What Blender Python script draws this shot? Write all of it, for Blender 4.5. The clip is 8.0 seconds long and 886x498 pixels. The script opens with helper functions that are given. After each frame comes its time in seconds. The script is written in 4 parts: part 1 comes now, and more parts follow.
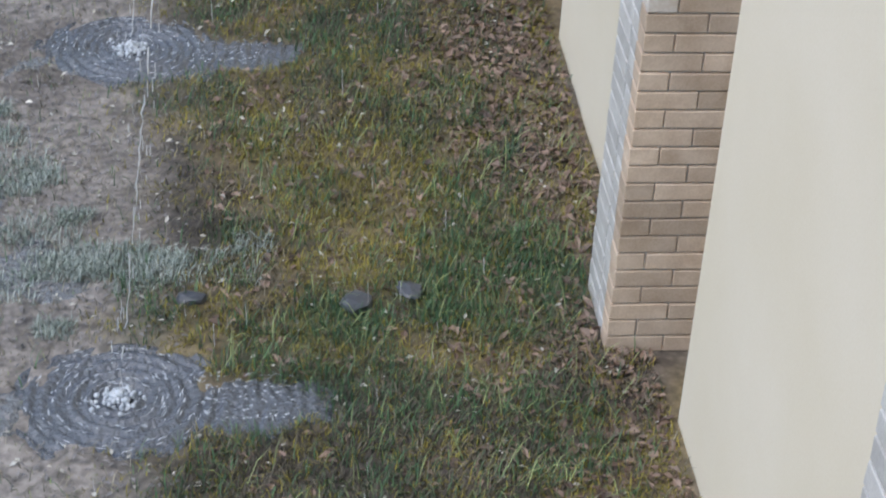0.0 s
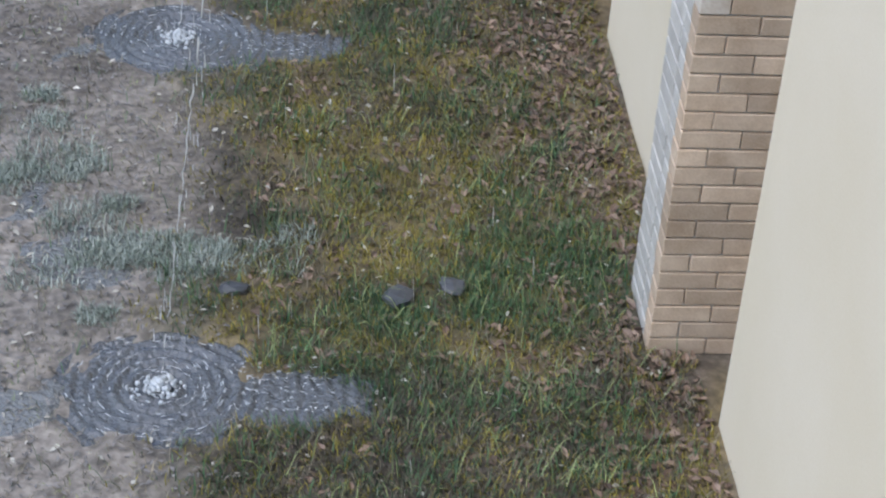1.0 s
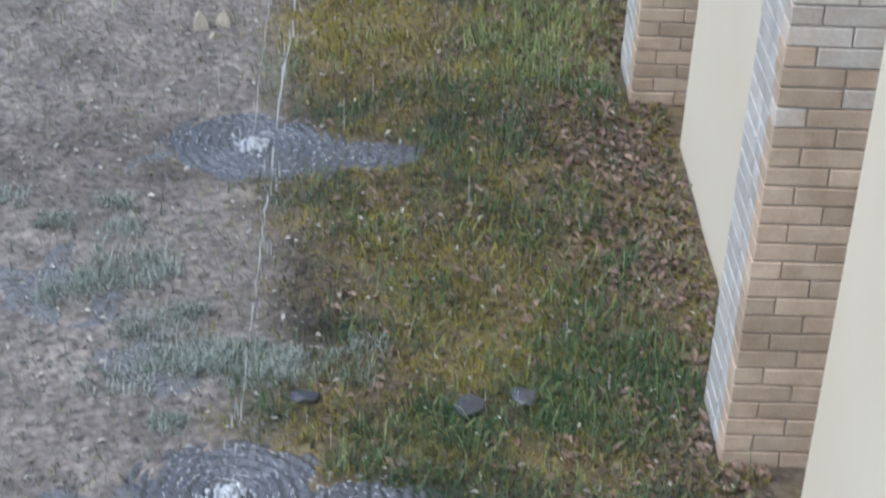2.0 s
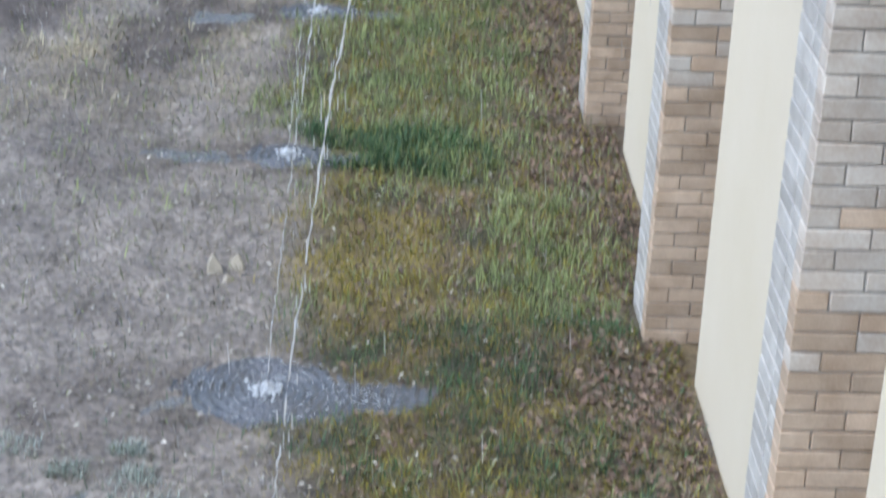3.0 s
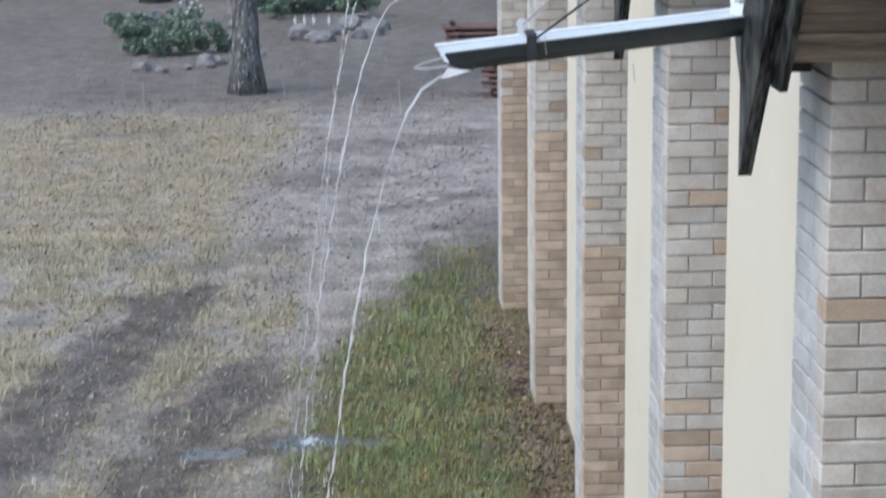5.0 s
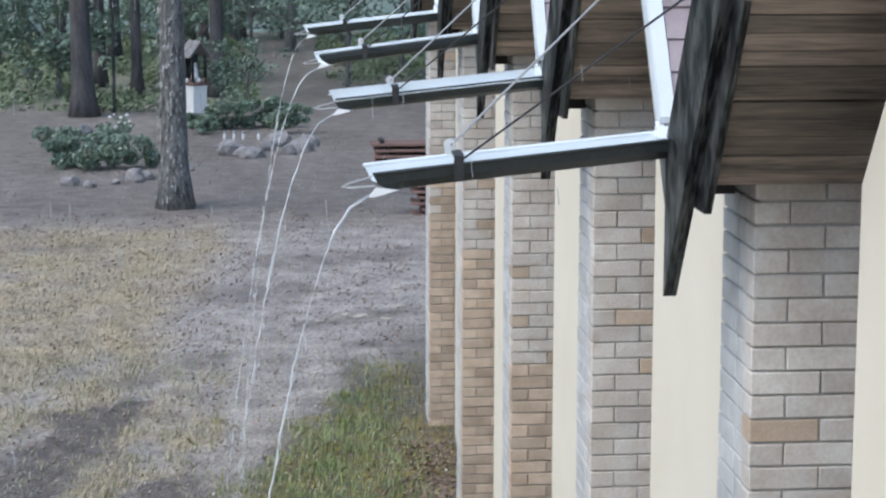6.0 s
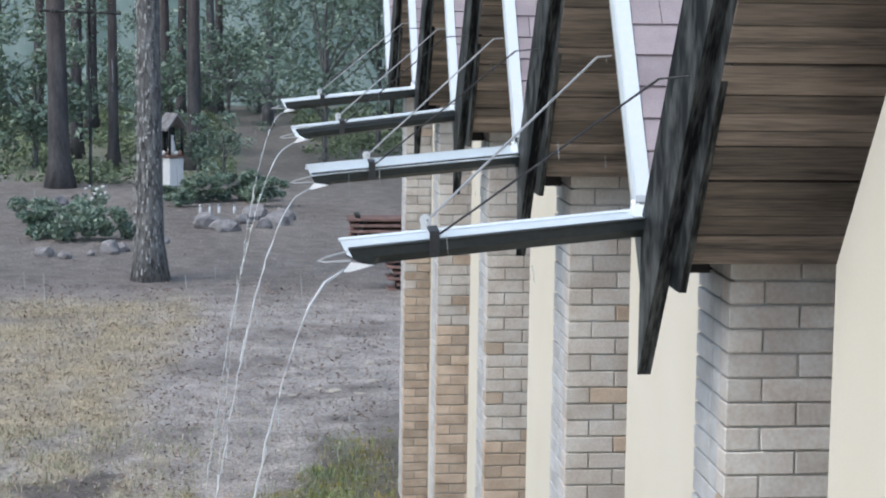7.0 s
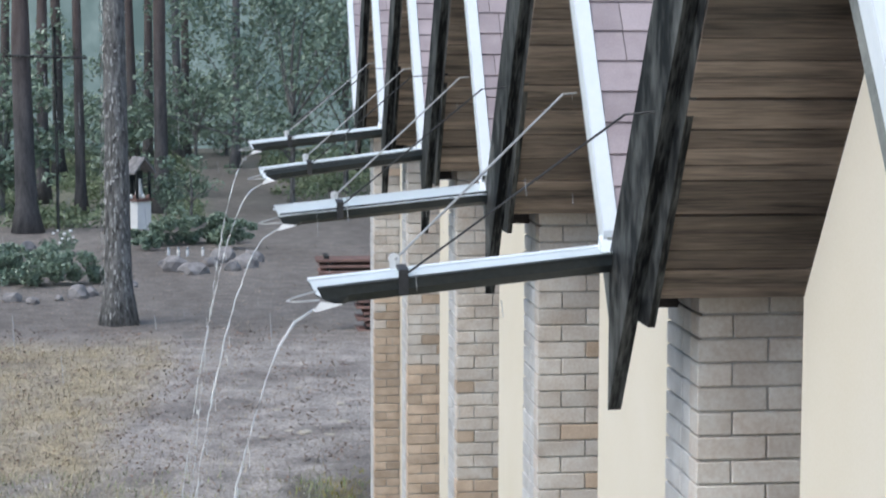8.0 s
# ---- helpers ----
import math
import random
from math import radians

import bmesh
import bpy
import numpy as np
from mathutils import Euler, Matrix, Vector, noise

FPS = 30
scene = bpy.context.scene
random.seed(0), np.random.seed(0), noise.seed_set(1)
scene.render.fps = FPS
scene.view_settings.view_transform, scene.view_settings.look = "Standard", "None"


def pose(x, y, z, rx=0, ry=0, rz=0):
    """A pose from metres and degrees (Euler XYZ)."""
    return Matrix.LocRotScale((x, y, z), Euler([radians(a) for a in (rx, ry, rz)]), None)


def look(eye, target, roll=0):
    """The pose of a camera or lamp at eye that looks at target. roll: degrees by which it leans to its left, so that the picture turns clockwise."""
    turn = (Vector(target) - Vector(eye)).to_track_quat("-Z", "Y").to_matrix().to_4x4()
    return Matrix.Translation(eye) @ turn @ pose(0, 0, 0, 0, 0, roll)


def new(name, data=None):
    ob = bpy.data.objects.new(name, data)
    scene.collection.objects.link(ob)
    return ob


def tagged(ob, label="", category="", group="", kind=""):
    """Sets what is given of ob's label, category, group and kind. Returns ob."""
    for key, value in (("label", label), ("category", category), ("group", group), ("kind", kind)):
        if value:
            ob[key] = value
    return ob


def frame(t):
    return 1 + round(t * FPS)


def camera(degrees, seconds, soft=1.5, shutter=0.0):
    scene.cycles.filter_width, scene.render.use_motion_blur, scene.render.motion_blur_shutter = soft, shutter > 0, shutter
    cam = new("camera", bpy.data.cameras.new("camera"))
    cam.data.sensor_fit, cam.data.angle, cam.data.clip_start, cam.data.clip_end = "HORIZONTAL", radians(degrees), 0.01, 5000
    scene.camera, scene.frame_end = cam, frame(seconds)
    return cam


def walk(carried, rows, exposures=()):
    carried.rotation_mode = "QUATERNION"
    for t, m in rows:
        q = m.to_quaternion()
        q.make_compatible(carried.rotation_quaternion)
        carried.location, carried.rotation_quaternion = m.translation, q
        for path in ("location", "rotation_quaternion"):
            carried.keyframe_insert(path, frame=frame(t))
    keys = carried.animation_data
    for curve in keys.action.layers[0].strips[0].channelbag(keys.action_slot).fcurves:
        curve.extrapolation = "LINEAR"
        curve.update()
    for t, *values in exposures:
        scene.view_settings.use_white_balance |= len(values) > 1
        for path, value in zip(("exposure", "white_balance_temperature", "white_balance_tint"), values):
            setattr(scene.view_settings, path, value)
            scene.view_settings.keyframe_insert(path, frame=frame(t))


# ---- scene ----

# camera and walk: held at an upper window beside the long wall, tilting up
cam = camera(24.8, 8.0, soft=2.0, shutter=0.5)
ROWS = [
    (0.0, -1.702, -0.087, 5.266, 56.215, -3.121, -5.628),
    (0.5, -1.710, -0.088, 5.258, 55.471, -3.273, -4.979),
    (1.0, -1.730, -0.064, 5.263, 55.938, -3.762, -3.923),
    (2.5, -1.747, -0.013, 5.298, 61.571, -2.614, -1.676),
    (3.0, -1.739, 0.032, 5.348, 65.161, -2.249, -2.015),
    (3.5, -1.724, 0.062, 5.385, 67.956, -0.921, -1.324),
    (4.0, -1.720, 0.047, 5.336, 70.639, -0.000, -1.791),
    (4.5, -1.731, 0.040, 5.242, 74.556, 0.369, -2.581),
    (5.0, -1.738, 0.029, 5.253, 77.505, 0.643, -3.218),
    (6.5, -1.733, 0.009, 5.268, 81.953, -0.516, -5.814),
    (7.0, -1.734, 0.017, 5.267, 82.944, -0.841, -5.770),
    (7.5, -1.734, 0.014, 5.266, 83.178, -0.548, -6.376),
    (8.0, -1.735, 0.003, 5.262, 84.086, -0.133, -6.739),
]
walk(cam, [(t, pose(x, y, z, a, b, c)) for t, x, y, z, a, b, c in ROWS],
     exposures=[(0.0, 0.70, 6350, 10), (1.2, 0.71, 6300, 10), (2.5, 0.88, 6200, 9), (3.0, 1.0, 6150, 9), (3.5, 1.0, 6150, 9), (5.0, 0.84, 6250, 9), (6.5, 0.90, 6350, 9), (8.0, 0.90, 6500, 9)])

# overcast, rainy daylight
world = bpy.data.worlds.new("overcast")
scene.world = world
world.use_nodes = True
wn = world.node_tree
sky = wn.nodes.new("ShaderNodeTexSky")
sky.sky_type = "NISHITA"
sky.sun_disc = False
sky.sun_elevation = radians(55)
sky.sun_rotation = radians(250)
sky.air_density, sky.dust_density, sky.ozone_density = 1.0, 1.5, 1.0
wn.links.new(sky.outputs[0], wn.nodes["Background"].inputs[0])
wn.nodes["Background"].inputs[1].default_value = 0.12
sun_data = bpy.data.lights.new("sun", "SUN")
sun_data.energy, sun_data.angle, sun_data.color = 1.0, radians(40), (0.96, 0.985, 1.0)
sun_ob = new("sun", sun_data)
sun_ob.matrix_world = look((-30, -10, 50), (0, 10, 0))

# ---- materials ----


def material(name, c1, c2, rough=0.8, scale=8.0, fine=60.0, bump=0.3, metal=0.0, stretch=(1, 1, 1), island=0.0, obj=0.0, spec=0.5, dist=0.01):
    """Two colours mixed by broad and fine noise, with relief; island or obj: brightness spread between pieces."""
    m = bpy.data.materials.new(name)
    m.use_nodes = True
    nt = m.node_tree
    N, Lk = nt.nodes, nt.links.new
    b = N["Principled BSDF"]
    geo = N.new("ShaderNodeNewGeometry")
    mp = N.new("ShaderNodeMapping")
    mp.inputs["Scale"].default_value = stretch
    Lk(geo.outputs["Position"], mp.inputs["Vector"])
    n1, n2 = N.new("ShaderNodeTexNoise"), N.new("ShaderNodeTexNoise")
    n1.inputs["Scale"].default_value, n2.inputs["Scale"].default_value = scale, fine
    n1.inputs["Detail"].default_value, n2.inputs["Detail"].default_value = 5, 4
    Lk(mp.outputs[0], n1.inputs["Vector"])
    Lk(mp.outputs[0], n2.inputs["Vector"])
    add = N.new("ShaderNodeMath")
    add.operation = "MULTIPLY_ADD"
    Lk(n2.outputs["Fac"], add.inputs[0])
    add.inputs[1].default_value = 0.6
    Lk(n1.outputs["Fac"], add.inputs[2])
    ramp = N.new("ShaderNodeMapRange")
    ramp.inputs["From Min"].default_value, ramp.inputs["From Max"].default_value = 0.55, 1.05
    Lk(add.outputs[0], ramp.inputs["Value"])
    mix = N.new("ShaderNodeMix")
    mix.data_type = "RGBA"
    mix.inputs["A"].default_value, mix.inputs["B"].default_value = (*c1, 1), (*c2, 1)
    Lk(ramp.outputs[0], mix.inputs["Factor"])
    out = mix.outputs["Result"]
    if island or obj:
        hsv = N.new("ShaderNodeHueSaturation")
        mr = N.new("ShaderNodeMapRange")
        spread = island or obj
        mr.inputs["To Min"].default_value, mr.inputs["To Max"].default_value = 1 - spread, 1 + spread
        if island:
            Lk(geo.outputs["Random Per Island"], mr.inputs["Value"])
        else:
            Lk(N.new("ShaderNodeObjectInfo").outputs["Random"], mr.inputs["Value"])
        Lk(mr.outputs[0], hsv.inputs["Value"])
        Lk(out, hsv.inputs["Color"])
        out = hsv.outputs[0]
    Lk(out, b.inputs["Base Color"])
    b.inputs["Roughness"].default_value = rough
    b.inputs["Metallic"].default_value = metal
    b.inputs["Specular IOR Level"].default_value = spec
    if bump:
        bp = N.new("ShaderNodeBump")
        bp.inputs["Strength"].default_value, bp.inputs["Distance"].default_value = bump, dist
        Lk(add.outputs[0], bp.inputs["Height"])
        Lk(bp.outputs[0], b.inputs["Normal"])
    m["out"] = out.node.name
    return m


def nodes_of(m):
    return m.node_tree.nodes, m.node_tree.links.new, m.node_tree.nodes["Principled BSDF"]


PLASTER = material("cream_plaster", (0.765, 0.69, 0.54), (0.82, 0.75, 0.62), 0.85, 1.2, 90, 0.15, dist=0.003)
MORTAR = material("mortar", (0.41, 0.395, 0.37), (0.57, 0.55, 0.52), 0.9, 6, 80, 0.4)
BRICK = material("buff_brick", (0.47, 0.35, 0.25), (0.68, 0.55, 0.43), 0.55, 7, 120, 0.35, obj=0.2, dist=0.004)
# paler, greyer brick for the side face of each pier
SIDE_BRICK = material("pale_grey_brick", (0.50, 0.485, 0.46), (0.69, 0.68, 0.66), 0.4, 9, 90, 0.4, obj=0.12, dist=0.004)
GREY_BRICK = material("weathered_pale_brick", (0.54, 0.455, 0.38), (0.74, 0.705, 0.65), 0.5, 6, 70, 0.4, obj=0.13, dist=0.004)
DARK_TOP_BRICK = material("dark_grey_brick", (0.13, 0.125, 0.11), (0.46, 0.44, 0.41), 0.7, 14, 60, 0.5, obj=0.1)
SOFFIT = material("brown_boards", (0.045, 0.036, 0.030), (0.33, 0.258, 0.202), 0.5, 2.2, 16, 0.35, stretch=(0.45, 7, 7), obj=0.42)
DARKWOOD = material("black_stained_timber", (0.004, 0.005, 0.006), (0.15, 0.155, 0.145), 0.6, 5, 22, 0.6, stretch=(5, 0.9, 0.5), spec=0.25)
_m = [q for q in DARKWOOD.node_tree.nodes if q.type == "MAP_RANGE"][0]   # stain worn through in streaks only
_m.inputs["From Min"].default_value, _m.inputs["From Max"].default_value = 0.72, 1.12
GREYWOOD = material("weathered_grey_board", (0.14, 0.15, 0.14), (0.30, 0.31, 0.28), 0.7, 5, 60, 0.4)
METAL = material("pale_coated_steel", (0.83, 0.885, 0.90), (0.90, 0.935, 0.945), 0.22, 2, 40, 0.05, spec=0.6)
# same steel as the gutter liner; the underside's shade is put into the colour
SHADED_STEEL = material("shaded_coated_steel", (0.022, 0.028, 0.029), (0.048, 0.058, 0.058), 0.35, 4, 40, 0.1)
GALV = material("dull_steel", (0.22, 0.24, 0.25), (0.32, 0.34, 0.35), 0.35, 5, 60, 0.1, metal=0.6)
DARKSTEEL = material("dark_steel", (0.02, 0.02, 0.022), (0.05, 0.05, 0.05), 0.5, 5, 60, 0.1)
SHINGLE = material("dusky_pink_shingle", (0.36, 0.295, 0.30), (0.48, 0.405, 0.41), 0.7, 6, 150, 0.4, obj=0.12)
ROOFBASE = material("roof_underlay", (0.06, 0.05, 0.05), (0.09, 0.08, 0.08), 0.9)
STONE = material("grey_fieldstone", (0.16, 0.15, 0.15), (0.34, 0.32, 0.31), 0.75, 7, 60, 0.5)
WHITE = material("white_paint", (0.72, 0.72, 0.70), (0.82, 0.82, 0.80), 0.6, 4, 40, 0.1)
DARKBARK = material("dark_wet_bark", (0.035, 0.034, 0.036), (0.12, 0.112, 0.112), 0.85, 5, 30, 0.8, stretch=(1, 1, 0.2), dist=0.05)
# bark of the far trunks, greyed and lightened to paint in the haze
HAZEBARK = material("hazed_far_bark", (0.07, 0.07, 0.075), (0.19, 0.185, 0.185), 0.9, 5, 30, 0.8, stretch=(1, 1, 0.2), dist=0.05)
BARK = material("pine_bark", (0.045, 0.042, 0.04), (0.27, 0.265, 0.255), 0.9, 12, 34, 1.0, stretch=(1, 1, 0.3), dist=0.05)
LEAF = material("leaves", (0.12, 0.18, 0.13), (0.25, 0.32, 0.235), 0.35, 0.9, 6, 0, island=0.3)
WOODGRASS = material("woodland_grass", (0.12, 0.165, 0.09), (0.27, 0.32, 0.19), 0.6, 0.25, 3, 0, island=0.3)
ROD = material("galvanised_rod", (0.38, 0.38, 0.37), (0.50, 0.50, 0.49), 0.4, 5, 60, 0.1)
CREAMSTONE = material("cream_broken_stone", (0.36, 0.32, 0.25), (0.56, 0.51, 0.42), 0.7, 9, 60, 0.4)
FLAKE = material("pale_bark_flake", (0.20, 0.20, 0.19), (0.46, 0.46, 0.44), 0.8, 8, 40, 0.3, island=0.35)
NEEDLE = material("conifer_needles", (0.05, 0.09, 0.05), (0.10, 0.15, 0.075), 0.6, 3, 20, 0, island=0.4)
RUSTBRICK = material("red_stacked_brick", (0.16, 0.10, 0.085), (0.29, 0.17, 0.14), 0.8, 6, 60, 0.3, obj=0.2)
SLATE = material("dark_slate", (0.06, 0.065, 0.075), (0.11, 0.115, 0.13), 0.35, 6, 60, 0.2)

# pine bark turns fox-red above head height
_N, _L, _b = nodes_of(DARKBARK)
_geo, _sep, _mr, _mx = _N.new("ShaderNodeNewGeometry"), _N.new("ShaderNodeSeparateXYZ"), _N.new("ShaderNodeMapRange"), _N.new("ShaderNodeMix")
_mx.data_type = "RGBA"
_mr.inputs["From Min"].default_value, _mr.inputs["From Max"].default_value = 2.6, 6.0
_mr.inputs["To Max"].default_value = 0.35
_L(_geo.outputs["Position"], _sep.inputs[0])
_L(_sep.outputs["Z"], _mr.inputs["Value"])
_L(_mr.outputs[0], _mx.inputs["Factor"])
_L(_N[DARKBARK["out"]].outputs["Result"], _mx.inputs["A"])
_mx.inputs["B"].default_value = (0.17, 0.105, 0.085, 1)
_L(_mx.outputs["Result"], _b.inputs["Base Color"])

# ---- mesh helpers ----


def mesh_ob(name, bm, mat_, parent=None, label="", smooth=False):
    me = bpy.data.meshes.new(name)
    bm.to_mesh(me)
    bm.free()
    me.materials.append(mat_)
    if smooth:
        for p in me.polygons:
            p.use_smooth = True
    ob = new(name, me)
    if parent:
        ob.parent = parent
    if label:
        tagged(ob, label)
    return ob


def part(name, bm, mat_, parent, label="", smooth=False):
    return mesh_ob(name, bm, mat_, parent, label, smooth)


def empty(name, label, category, group="", kind="", at=(0, 0, 0)):
    ob = new(name)
    ob.location = at
    return tagged(ob, label, category, group, kind)


def box(bm, x0, x1, y0, y1, z0, z1, bevel=0.0):
    r = bmesh.ops.create_cube(bm, size=1, matrix=Matrix.Translation(((x0 + x1) / 2, (y0 + y1) / 2, (z0 + z1) / 2)) @ Matrix.Diagonal((x1 - x0, y1 - y0, z1 - z0, 1)))
    if bevel:
        es = list({e for v in r["verts"] for e in v.link_edges})
        bmesh.ops.bevel(bm, geom=es, offset=bevel, segments=1, affect="EDGES")
    return bm


def one_box(*a, **k):
    return box(bmesh.new(), *a, **k)


def prism(bm, pts, x0, x1):
    """A profile in the y-z plane drawn out from x0 to x1."""
    a = [bm.verts.new((x0, y, z)) for y, z in pts]
    b = [bm.verts.new((x1, y, z)) for y, z in pts]
    n = len(pts)
    bm.faces.new(a)
    bm.faces.new(b[::-1])
    for i in range(n):
        j = (i + 1) % n
        bm.faces.new((a[j], a[i], b[i], b[j]))
    bmesh.ops.recalc_face_normals(bm, faces=bm.faces)
    return bm


def tube(bm, pts, radii, sides=8, cap=True):
    """A tube along points."""
    rings = []
    for i, p in enumerate(pts):
        p = Vector(p)
        d = (Vector(pts[min(i + 1, len(pts) - 1)]) - Vector(pts[max(i - 1, 0)])).normalized()
        u = d.orthogonal().normalized() if abs(d.z) > 0.9 else d.cross(Vector((0, 0, 1))).normalized()
        v = d.cross(u)
        r = radii[i] if hasattr(radii, "__len__") else radii
        rings.append([bm.verts.new(p + (u * math.cos(2 * math.pi * k / sides) + v * math.sin(2 * math.pi * k / sides)) * r) for k in range(sides)])
    for a, b in zip(rings, rings[1:]):
        for k in range(sides):
            bm.faces.new((a[k], a[(k + 1) % sides], b[(k + 1) % sides], b[k]))
    if cap:
        bm.faces.new(rings[0][::-1])
        bm.faces.new(rings[-1])
    return bm


# ---- plan ----
BAY, Y1 = 3.45, 6.922          # bay length; front of the first pier
PIER_W, PIER_D = 0.51, 0.50    # pier across and along the wall
WALL_X = 0.224                 # plastered face
GAP = 0.507                    # recess in front of each pier
PITCH = 1.35                   # steepness of the gable roofs
VALLEY = 0.33                  # valley line behind a pier's front
COURSE = 0.0881
BAYS = range(-1, 5)            # 0 is the first pier seen


def pier_y(n):
    return Y1 + BAY * n - (0.10 if n < 0 else 0.0)


def valley_y(n):
    return pier_y(n) + VALLEY


# ---- ground ----
def smooth(a, b, v):
    t = min(1, max(0, (v - a) / (b - a)))
    return t * t * (3 - 2 * t)


def blob(x, y, cx, cy, rx, ry):
    w = 0.55 * noise.noise(Vector((x * 1.7, y * 1.7, 3.3 + cx))) + 0.35 * noise.noise(Vector((x * 5, y * 5, cy)))
    return 1 - smooth(0.6, 1.3, math.hypot((x - cx) / rx, (y - cy) / ry) + w)


PUDDLES = [(-2.11, 6.66, 0.42, 0.36), (-2.16, 9.74, 0.46, 0.36), (-2.16, 13.15, 0.30, 0.20), (-2.0, 16.35, 0.36, 0.20)]


def streak(x, y, ax, ay, bx, by, r):
    """A patch along a line, ragged at its edge."""
    t = min(1, max(0, ((x - ax) * (bx - ax) + (y - ay) * (by - ay)) / ((bx - ax) ** 2 + (by - ay) ** 2)))
    d = math.hypot(x - ax - t * (bx - ax), (y - ay - t * (by - ay)) * 0.7) / r
    return 1 - smooth(0.55, 1.25, d + 0.5 * noise.noise(Vector((x * 1.9, y * 1.3, ax))) + 0.35 * noise.noise(Vector((x * 5, y * 4, by))))


RUTS = [(-3.45, 21.6, -4.45, 16.4, 0.50, 1.0), (-4.5, 16.2, -5.2, 13.2, 0.5, 0.4), (-2.68, 18.3, -3.25, 15.2, 0.46, 1.0), (-3.3, 15.0, -3.7, 13.4, 0.5, 0.4),
        (-2.3, 16.25, -3.1, 16.0, 0.24, 0.9), (-2.35, 13.1, -3.6, 12.9, 0.26, 0.55), (-2.5, 9.6, -3.3, 9.5, 0.28, 0.5), (-2.3, 28.5, -1.3, 28.9, 0.5, 0.55),
        (-1.2, 26.4, 0.3, 27.1, 0.22, 0.6), (-0.6, 25.0, 0.3, 25.2, 0.25, 0.5), (-3.3, 23.0, -2.4, 24.2, 0.28, 0.45), (-1.6, 31.4, 0.4, 32.0, 0.5, 0.5), (-5.6, 33.0, -4.6, 33.2, 0.4, 0.4)]


def cover(x, y):
    """How mossy-green, straw-yellow, bare and dark the ground is at a place."""
    nz = noise.noise(Vector((x * 0.9, y * 0.9, 0)))
    rough = noise.noise(Vector((x * 3.1, y * 3.1, 8)))
    patch = noise.noise(Vector((x * 1.5, y * 0.9, 21))) + 0.5 * noise.noise(Vector((x * 3.6, y * 2.2, 23)))
    edge = -2.0 + 1.25 * smooth(17.5, 23.5, y) - 0.25 * blob(x, y, -2.2, 14.8, 0.6, 1.0)
    strip = smooth(edge - 0.25, edge + 0.35, x + 0.4 * nz + 0.3 * noise.noise(Vector((x * 4, y * 4, 2)))) * (1 - smooth(22.6, 24.6, y + 0.9 * nz + 0.6 * rough))
    lush = strip * smooth(12.3, 13.4, y) * (1 - smooth(-0.55, -0.05, x + 0.25 * rough))
    green = 0.95 * max(blob(x, y, -0.42, 7.4, 0.42, 0.6), 0.95 * blob(x, y, -0.5, 11.5, 0.48, 1.2), 0.8 * lush, blob(x, y, -1.2, 13.2, 0.75, 0.45), 0.75 * blob(x, y, -1.25, 7.1, 0.28, 0.2),
                       0.55 * blob(x, y, -0.9, 9.9, 0.35, 0.5), 0.55 * blob(x, y, -0.75, 6.3, 0.75, 0.5), 0.8 * blob(x, y, -1.25, 6.72, 0.3, 0.14),
                       0.7 * blob(x, y, -5.4, 18.7, 0.5, 0.9), 0.4 * blob(x, y, -6.5, 17.0, 1.2, 1.6))
    woods = smooth(56, 62, y) * (1 - smooth(-1.9, -1.0, x + 0.02 * (y - 60) + 0.3 * nz))
    open_field = smooth(12.5, 16, y) * smooth(-2.0, -2.6, x)
    tan = smooth(21.5, 24.5, y + 0.8 * nz) * (1 - smooth(34, 36.5, y + nz)) * smooth(-2.3, -3.3, x + 0.6 * nz - 0.06 * (y - 28))
    yellow = max(0.75 * blob(x, y, -1.1, 8.4, 0.7, 0.9), 1.15 * blob(x, y, -1.55, 11.5, 0.5, 0.85), 0.75 * blob(x, y, -3.3, 18.6, 0.3, 1.3), 0.7 * blob(x, y, -5.0, 18.5, 0.7, 1.2),
                 open_field * (0.32 + 0.8 * patch) * (1 - smooth(23, 25, y)), tan * (0.75 + 0.5 * patch))
    crumble = 0.98 + 0.55 * noise.noise(Vector((x * 4.3, y * 3.1, 31))) + 0.35 * noise.noise(Vector((x * 9, y * 7, 37)))
    dark = crumble * max([0.0] + [w * streak(x, y, ax, ay, bx, by, r) for ax, ay, bx, by, r, w in RUTS if abs(y - (ay + by) / 2) < abs(ay - by) / 2 + 2.5])
    dark = max(dark, 1.0 * blob(x, y, -0.95, 6.15, 0.85, 0.55), 0.7 * blob(x, y, -0.8, 9.95, 0.5, 0.3), 0.9 * blob(x, y, -0.05, 6.75, 0.3, 0.3), 0.6 * blob(x, y, -0.9, 8.9, 0.5, 0.4),
               0.66 * smooth(33.5, 37.5, y + 0.8 * nz) * (1 - 0.85 * woods) * (1 + 0.4 * noise.noise(Vector((x * 0.5, y * 0.25, 4)))), 0.55 * smooth(-0.35, 0.0, x) * smooth(10, 12, y) * (1 - smooth(25, 27, y)))
    bare = max(smooth(edge + 0.3, edge - 0.3, x) * (0.8 + 0.12 * smooth(13, 18, y)), smooth(22.5, 25, y), smooth(-0.45, -0.05, x) * 0.12)
    green = max(green * (0.8 + 0.9 * rough), strip * (0.12 + 0.6 * rough) * smooth(-0.1, -0.35, x))
    yellow = max(yellow, strip * (0.32 - 0.6 * rough))
    green = max(green * (1 - smooth(25, 27, y)), 0.9 * woods)
    return min(1, max(0, green + 0.25 * nz)) if green > 0.05 else 0.0, min(1, max(0, yellow + 0.2 * nz)) if yellow > 0.05 else 0.0, min(1, bare), min(1, max(0, dark))


